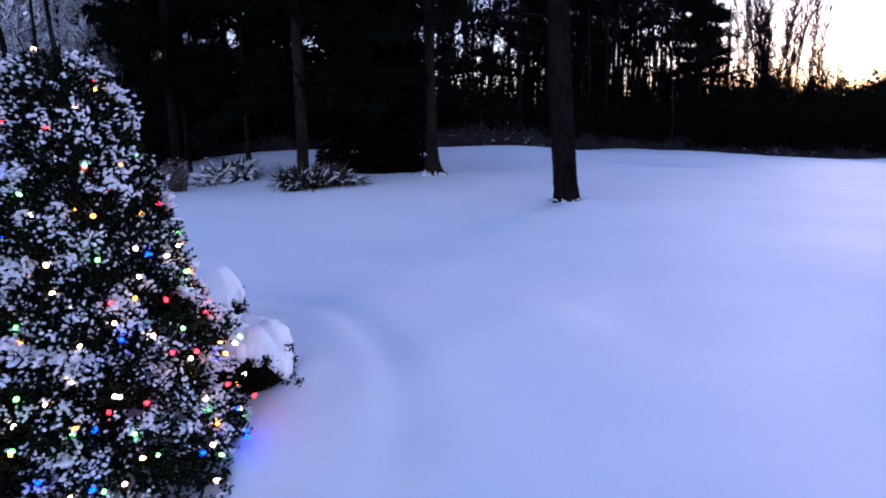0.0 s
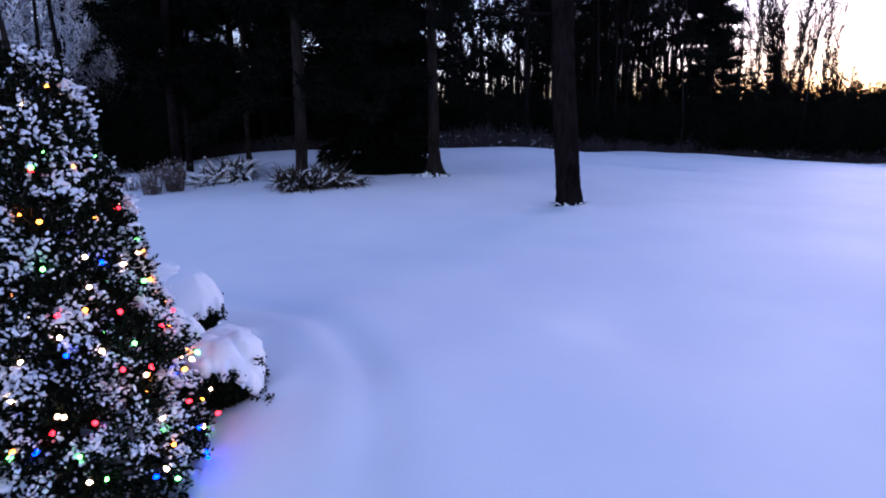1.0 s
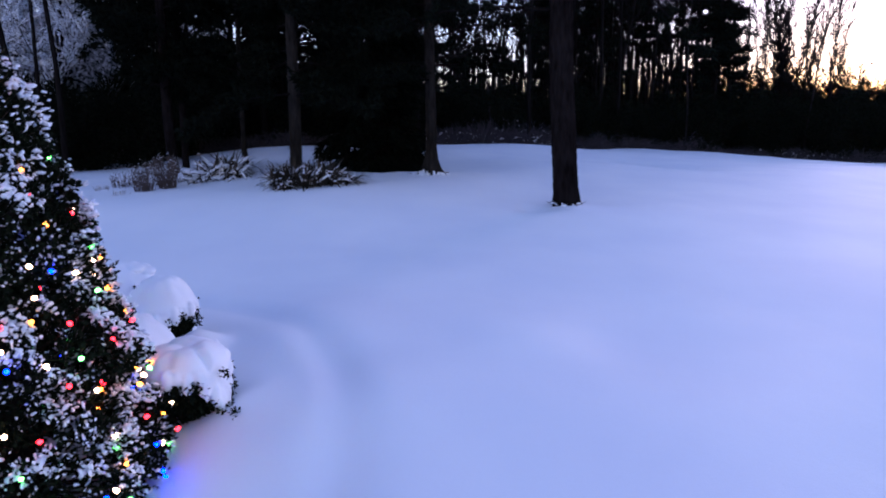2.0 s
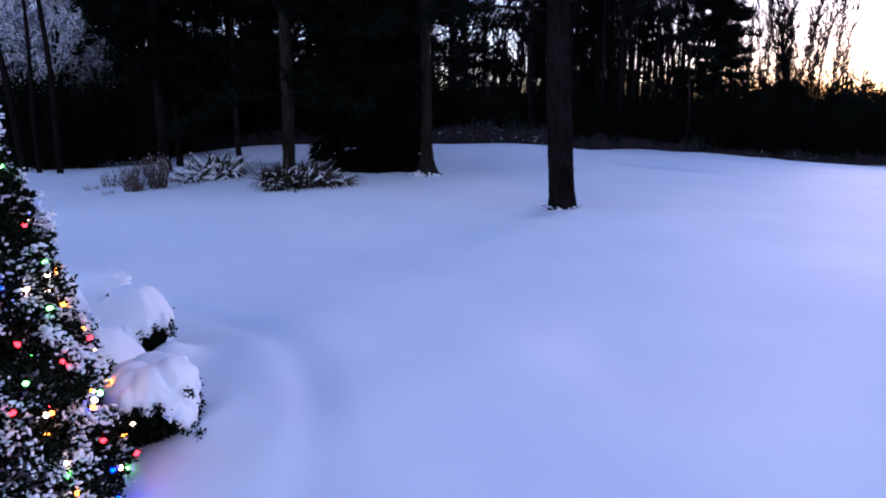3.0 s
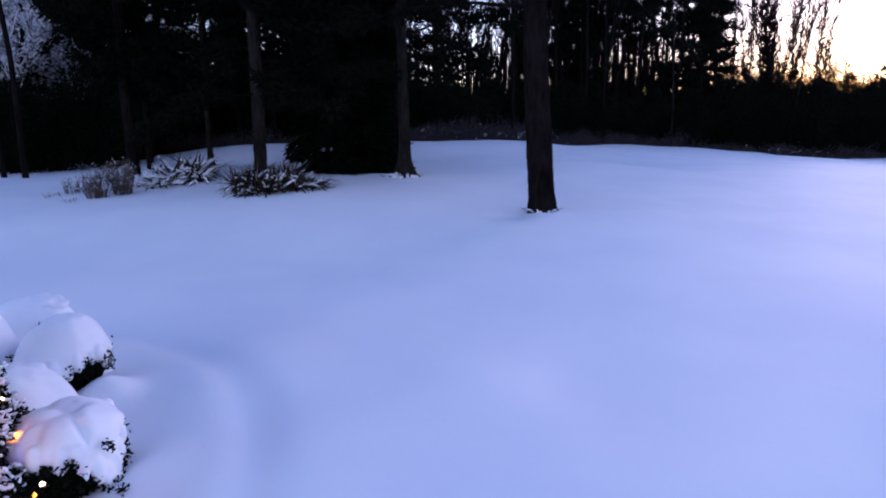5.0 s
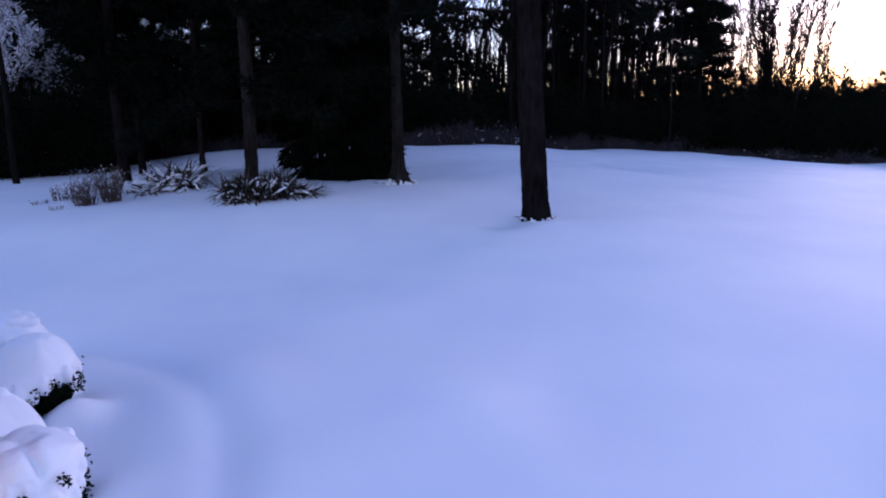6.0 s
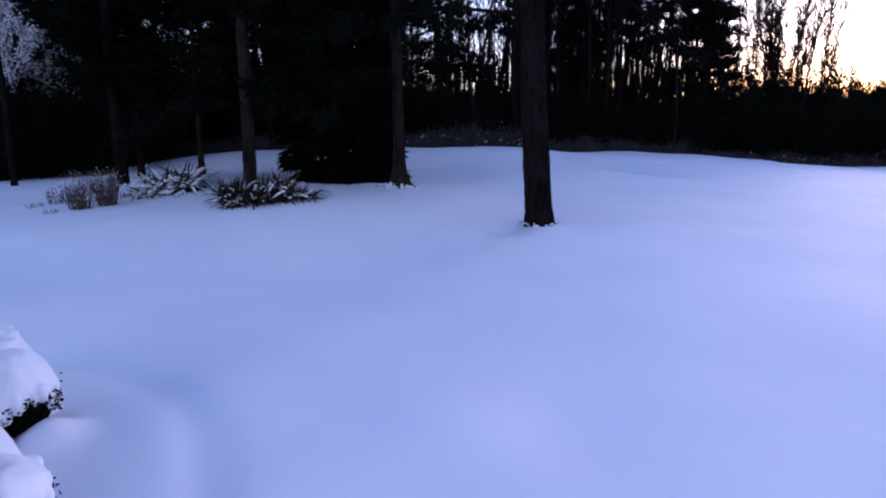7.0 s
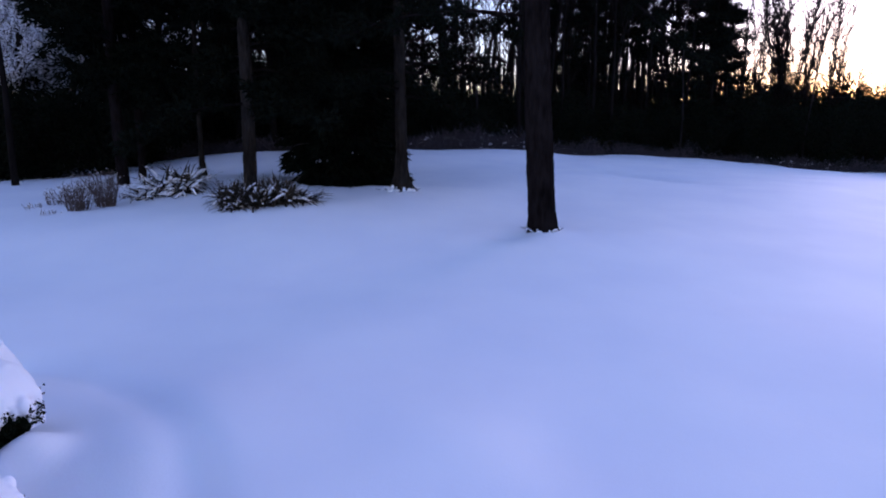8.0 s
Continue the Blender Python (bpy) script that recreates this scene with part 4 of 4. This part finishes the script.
SHAPE_R = np.array([0.95, .98, .89, .79, .71, .65, .60, .53, .46, .36, .25, .14, .01])


def bough_table():
    """Boughs that swell out of the holly: angle, height, width, reach."""
    rng = np.random.default_rng(96)
    rows = [(-0.38, 0.36, 0.24, 0.56), (-0.35, -0.42, 0.30, 0.27), (-0.5, -0.85, 0.30, 0.25), (0.3, 1.0, 0.16, 0.08), (-0.15, 1.85, 0.18, 0.10), (-0.80, 0.42, 0.24, 0.20)]
    for k in range(84):
        z = -1.0 + 3.3 * (1 - math.sqrt(1 - (k + rng.uniform(0, 1)) / 84 * 0.97))
        a = k * 2.39996 % (2 * math.pi) - math.pi
        reach = rng.uniform(0.10, 0.24) * (1 if z < 1.2 else 0.7)
        rows.append((a, z, rng.uniform(0.15, 0.27), reach * (0.5 if 0.1 < a < 1.2 else 1)))
    return np.array(rows)


BOUGHS = bough_table()


def tree_radius(a, z):
    """How far the holly's foliage reaches from its stem: each bough swells, is full above and falls away sharply below."""
    r = np.interp(z, SHAPE_Z, SHAPE_R)
    swell = np.zeros_like(r)
    for ba, bz, bw, reach in BOUGHS:
        da = ((a - ba + np.pi) % (2 * np.pi) - np.pi) * np.maximum(r, 0.15)
        dz = z - bz
        s = reach * np.exp(-(da / bw) ** 2 - np.where(dz > 0, dz / (bw * 0.75), dz / (bw * 0.45)) ** 2)
        swell = np.maximum(swell, s)
    return r * 0.92 + swell + 0.012 * soft_noise(a * 9, z * 12, 33)


def clots(rng, at, way, size):
    """Small snow clots, drawn out along their sprigs and drooping a little at the tip."""
    n, m = len(at), len(CLOT_V)
    d = unit(unit(way) * (1, 1, 0.35) + rng.normal(0, 0.35, (n, 3)))
    a, b = frames_of(d)
    u = CLOT_V[None] * (1 + rng.normal(0, 0.13, (n, m)))[:, :, None] * size[:, None, None]
    long = rng.uniform(1.5, 3.0, n)[:, None, None]
    v = at[:, None] + u[..., 0:1] * long * d[:, None] + u[..., 1:2] * a[:, None] + u[..., 2:3] * b[:, None]
    v[..., 2] += 0.004 - 0.25 * np.maximum(u[..., 0], 0)
    return v.reshape(-1, 3), [((np.arange(n) * m)[:, None, None] + CLOT_F[None]).reshape(-1, 3)]


CLOT_V, CLOT_F = ball(4, 6)


def lit_tree():
    rng = np.random.default_rng(97)
    ob = thing("holly_tree", (TREE_X, TREE_Y, TREE_Z), "broad evergreen holly flecked with snow and hung with coloured lights", "tree")
    top = 2.85 - TREE_Z - 0.3
    zs = np.linspace(-0.2, top, 14)
    v, f = tube(np.stack([0.02 * np.sin(zs * 3), 0.02 * np.cos(zs * 2), zs], 1), np.linspace(0.09, 0.012, 14), 10)
    part("trunk", raw_mesh("trunk", v, f, GREY_BARK, True), ob)
    # sprigs all over the boughs, thinning inwards
    n = 12000
    z = rng.uniform(0, 1, n)
    z = TREE_Z + 0.04 + (2.66 - TREE_Z) * (1 - np.sqrt(1 - z * 0.985))
    a = rng.uniform(-np.pi, np.pi, n)
    depth = np.where(rng.random(n) < 0.66, rng.uniform(0.95, 1.03, n), rng.uniform(0.6, 0.96, n))
    r = tree_radius(a, z) * depth
    p = np.stack([r * np.cos(a), r * np.sin(a), z - TREE_Z], 1)
    way = unit(np.stack([np.cos(a), np.sin(a), np.full(n, 0.75)], 1) + rng.normal(0, 0.35, (n, 3)))
    tip = p + way * rng.uniform(0.04, 0.11, n)[:, None]
    v, f = prisms(p, tip, np.full(n, 0.0022), np.full(n, 0.0014), 3)
    part("twig_mass", raw_mesh("twig_mass", v, f, RUSSET), ob, kind="stuff")
    per = 9
    k = np.repeat(np.arange(n), per)
    u = rng.uniform(0.05, 1.05, n * per)[:, None]
    at = p[k] + (tip - p)[k] * u
    m = len(at)
    lv, lf = ovals(at, way[k] * 0.5 + spread(rng, m), spread(rng, m), rng.uniform(0.026, 0.044, m), rng.uniform(0.016, 0.026, m))
    part("leaves", raw_mesh("leaves", lv, lf, HOLLY), ob, "small glossy dark leaves", "stuff")
    # limbs from the stem to the boughs
    pick = rng.choice(n, 170)
    paths = [(wander(rng, (0, 0, max(0.1, p[i, 2] * 0.8)), p[i] - np.array([0, 0, p[i, 2] * 0.8]), np.linalg.norm(p[i] - np.array([0, 0, p[i, 2] * 0.8])), 5, 0, 0.05), 0.014, 0.004) for i in pick]
    v, f = prisms(*sticks_of(paths), sides=5)
    part("branch_mass", raw_mesh("branch_mass", v, f, GREY_BARK), ob, kind="stuff")
    # snow held where the boughs face the sky
    slope = (tree_radius(a, z - 0.04) - tree_radius(a, z + 0.04)) / 0.08
    clump = soft_noise(a * 5, z * 6, 35)
    chance = np.clip((slope - 0.10) * 1.5, 0.13, 1.0) * np.clip(0.48 + 1.5 * clump, 0.04, 1.6) + 0.16 * np.clip(z - 1.0, 0, 1)
    chance = chance * np.where(z < 0.15, 0.7, 1.0)
    keep = (depth > 0.93) & (rng.random(n) < chance)
    s = np.repeat(np.where(keep)[0], 5)
    v, f = clots(rng, tip[s] + rng.normal(0, 0.026, (len(s), 3)) * (1, 1, 0.8), way[s], rng.uniform(0.005, 0.0115, len(s)) * (0.8 + 0.4 * np.clip(chance[s], 0, 1)))
    part("snow", raw_mesh("snow", v, f, SNOW, True), ob, "clots of snow on the leaf tips", "stuff")
    # thicker pads where it has gathered
    deep = keep & (chance > 0.7) & (rng.random(n) < 0.13)
    v, f = lumps(rng, tip[deep] + (0, 0, 0.004), rng.uniform(0.018, 0.036, deep.sum()), 0.6)
    part("gathered_snow", raw_mesh("gathered_snow", v, f, SNOW, True), ob, "pads of gathered snow", "stuff")
    # a light dusting: small clots on single leaves
    outer = np.where(np.repeat((depth > 0.93) & (clump > -0.3), per))[0]
    pick = rng.choice(outer, 6500)
    v, f = clots(rng, at[pick], way[k[pick]], rng.uniform(0.005, 0.010, len(pick)))
    part("snow_dusting", raw_mesh("snow_dusting", v, f, SNOW, True), ob, kind="stuff")
    return ob


lit_tree()


def bulb_mesh():
    prof = [(0.0, 0.040), (0.006, 0.037), (0.011, 0.030), (0.0145, 0.020), (0.0140, 0.010), (0.0095, 0.002), (0.0085, 0.0)]
    sides, v, f = 10, [], []
    for r, z in prof:
        v += [(r * math.cos(2 * math.pi * j / sides), r * math.sin(2 * math.pi * j / sides), z) for j in range(sides)]
    for i in range(len(prof) - 1):
        f += [(i * sides + j, i * sides + (j + 1) % sides, (i + 1) * sides + (j + 1) % sides, (i + 1) * sides + j) for j in range(sides)]
    return np.array(v), np.array(f)


def string_lights():
    rng = np.random.default_rng(99)
    ob = thing("string_lights", (TREE_X, TREE_Y, TREE_Z), "string of lit multicoloured bulbs wound round the snowy holly", "string lights")
    v, f = bulb_mesh()
    meshes = {c: raw_mesh("bulb", v, [f[:, ::-1]], m, True) for c, m in BULBS.items()}
    socket = raw_mesh("socket", *tube([(0, 0, -0.020), (0, 0, -0.016), (0, 0, 0.002), (0, 0, 0.004)], [0.006, 0.009, 0.010, 0.009], 8), CABLE)
    turns, line, count = 12.5, [], 280
    for k in range(1500):
        t = k / 1499
        z = TREE_Z + 0.08 + (2.36 - TREE_Z) * (1 - (1 - t) ** 0.62)
        a = t * turns * 2 * np.pi + 0.25 * math.sin(t * 70)
        z += 0.06 * math.sin(t * 131) * (1 - t)
        r = float(tree_radius(np.array([(a + np.pi) % (2 * np.pi) - np.pi]), np.array([z]))[0])
        line.append((r * 0.97 * math.cos(a), r * 0.97 * math.sin(a), z - TREE_Z))
    line = np.array(line)
    v, f = tube(line, np.full(len(line), 0.0035), 5)
    part("cable", raw_mesh("cable", v, f, CABLE), ob, "thin dark green cable")
    order = ["white", "blue", "red", "green", "amber", "blue", "green", "amber", "white", "red", "white"]
    spots = []
    far = np.concatenate([[0], np.cumsum(np.linalg.norm(np.diff(line, axis=0), axis=1))])
    for k in range(count):
        d = far[-1] * (k + 0.5 + rng.uniform(-0.3, 0.3)) / count
        p = np.array([np.interp(d, far, line[:, i]) for i in range(3)])
        spots.append((p + rng.normal(0, 0.05, 3) * (1, 1, 1), order[int(rng.integers(0, 11))]))
    # lights whose place on the near side is known
    known = [("white", -2.597, 3.752, .541), ("red", -2.064, 3.954, .517), ("white", -2.42, 4.2, .879), ("white", -2.435, 3.868, .994), ("white", -2.671, 3.785, .084),
             ("blue", -1.926, 4.088, -.505), ("white", -1.991, 3.698, -.365), ("white", -2.452, 3.89, .804), ("white", -2.193, 3.939, .195), ("red", -1.901, 4.269, -.273),
             ("green", -2.157, 3.777, .468), ("white", -2.131, 3.966, .322), ("amber", -2.016, 4.071, .166), ("green", -1.985, 3.928, .37), ("green", -2.289, 4.196, .761)]
    known = [(np.array([x - TREE_X, y - TREE_Y, z - TREE_Z]), c) for c, x, y, z in known]
    spots = [s for s in spots if all(np.linalg.norm(s[0] - k[0]) > 0.10 for k in known)] + known
    loose = len(spots) - len(known)
    for k, (p, colour) in enumerate(spots):
        out = unit(np.array([p[0], p[1], 0.0]))
        a, z = math.atan2(p[1], p[0]), p[2] + TREE_Z
        r = float(tree_radius(np.array([a]), np.array([z]))[0]) * rng.uniform(1.03, 1.09)
        if k >= loose:
            r = max(r, math.hypot(p[0], p[1]))
        b = part("bulb", meshes[colour], ob)
        way = Vector(unit(out + rng.normal(0, 0.5, 3) + (0, 0, 0.1)))
        b.matrix_basis = Matrix.Translation((out[0] * r, out[1] * r, p[2])) @ way.to_track_quat("Z", "Y").to_matrix().to_4x4()
        part("socket", socket, b)


string_lights()
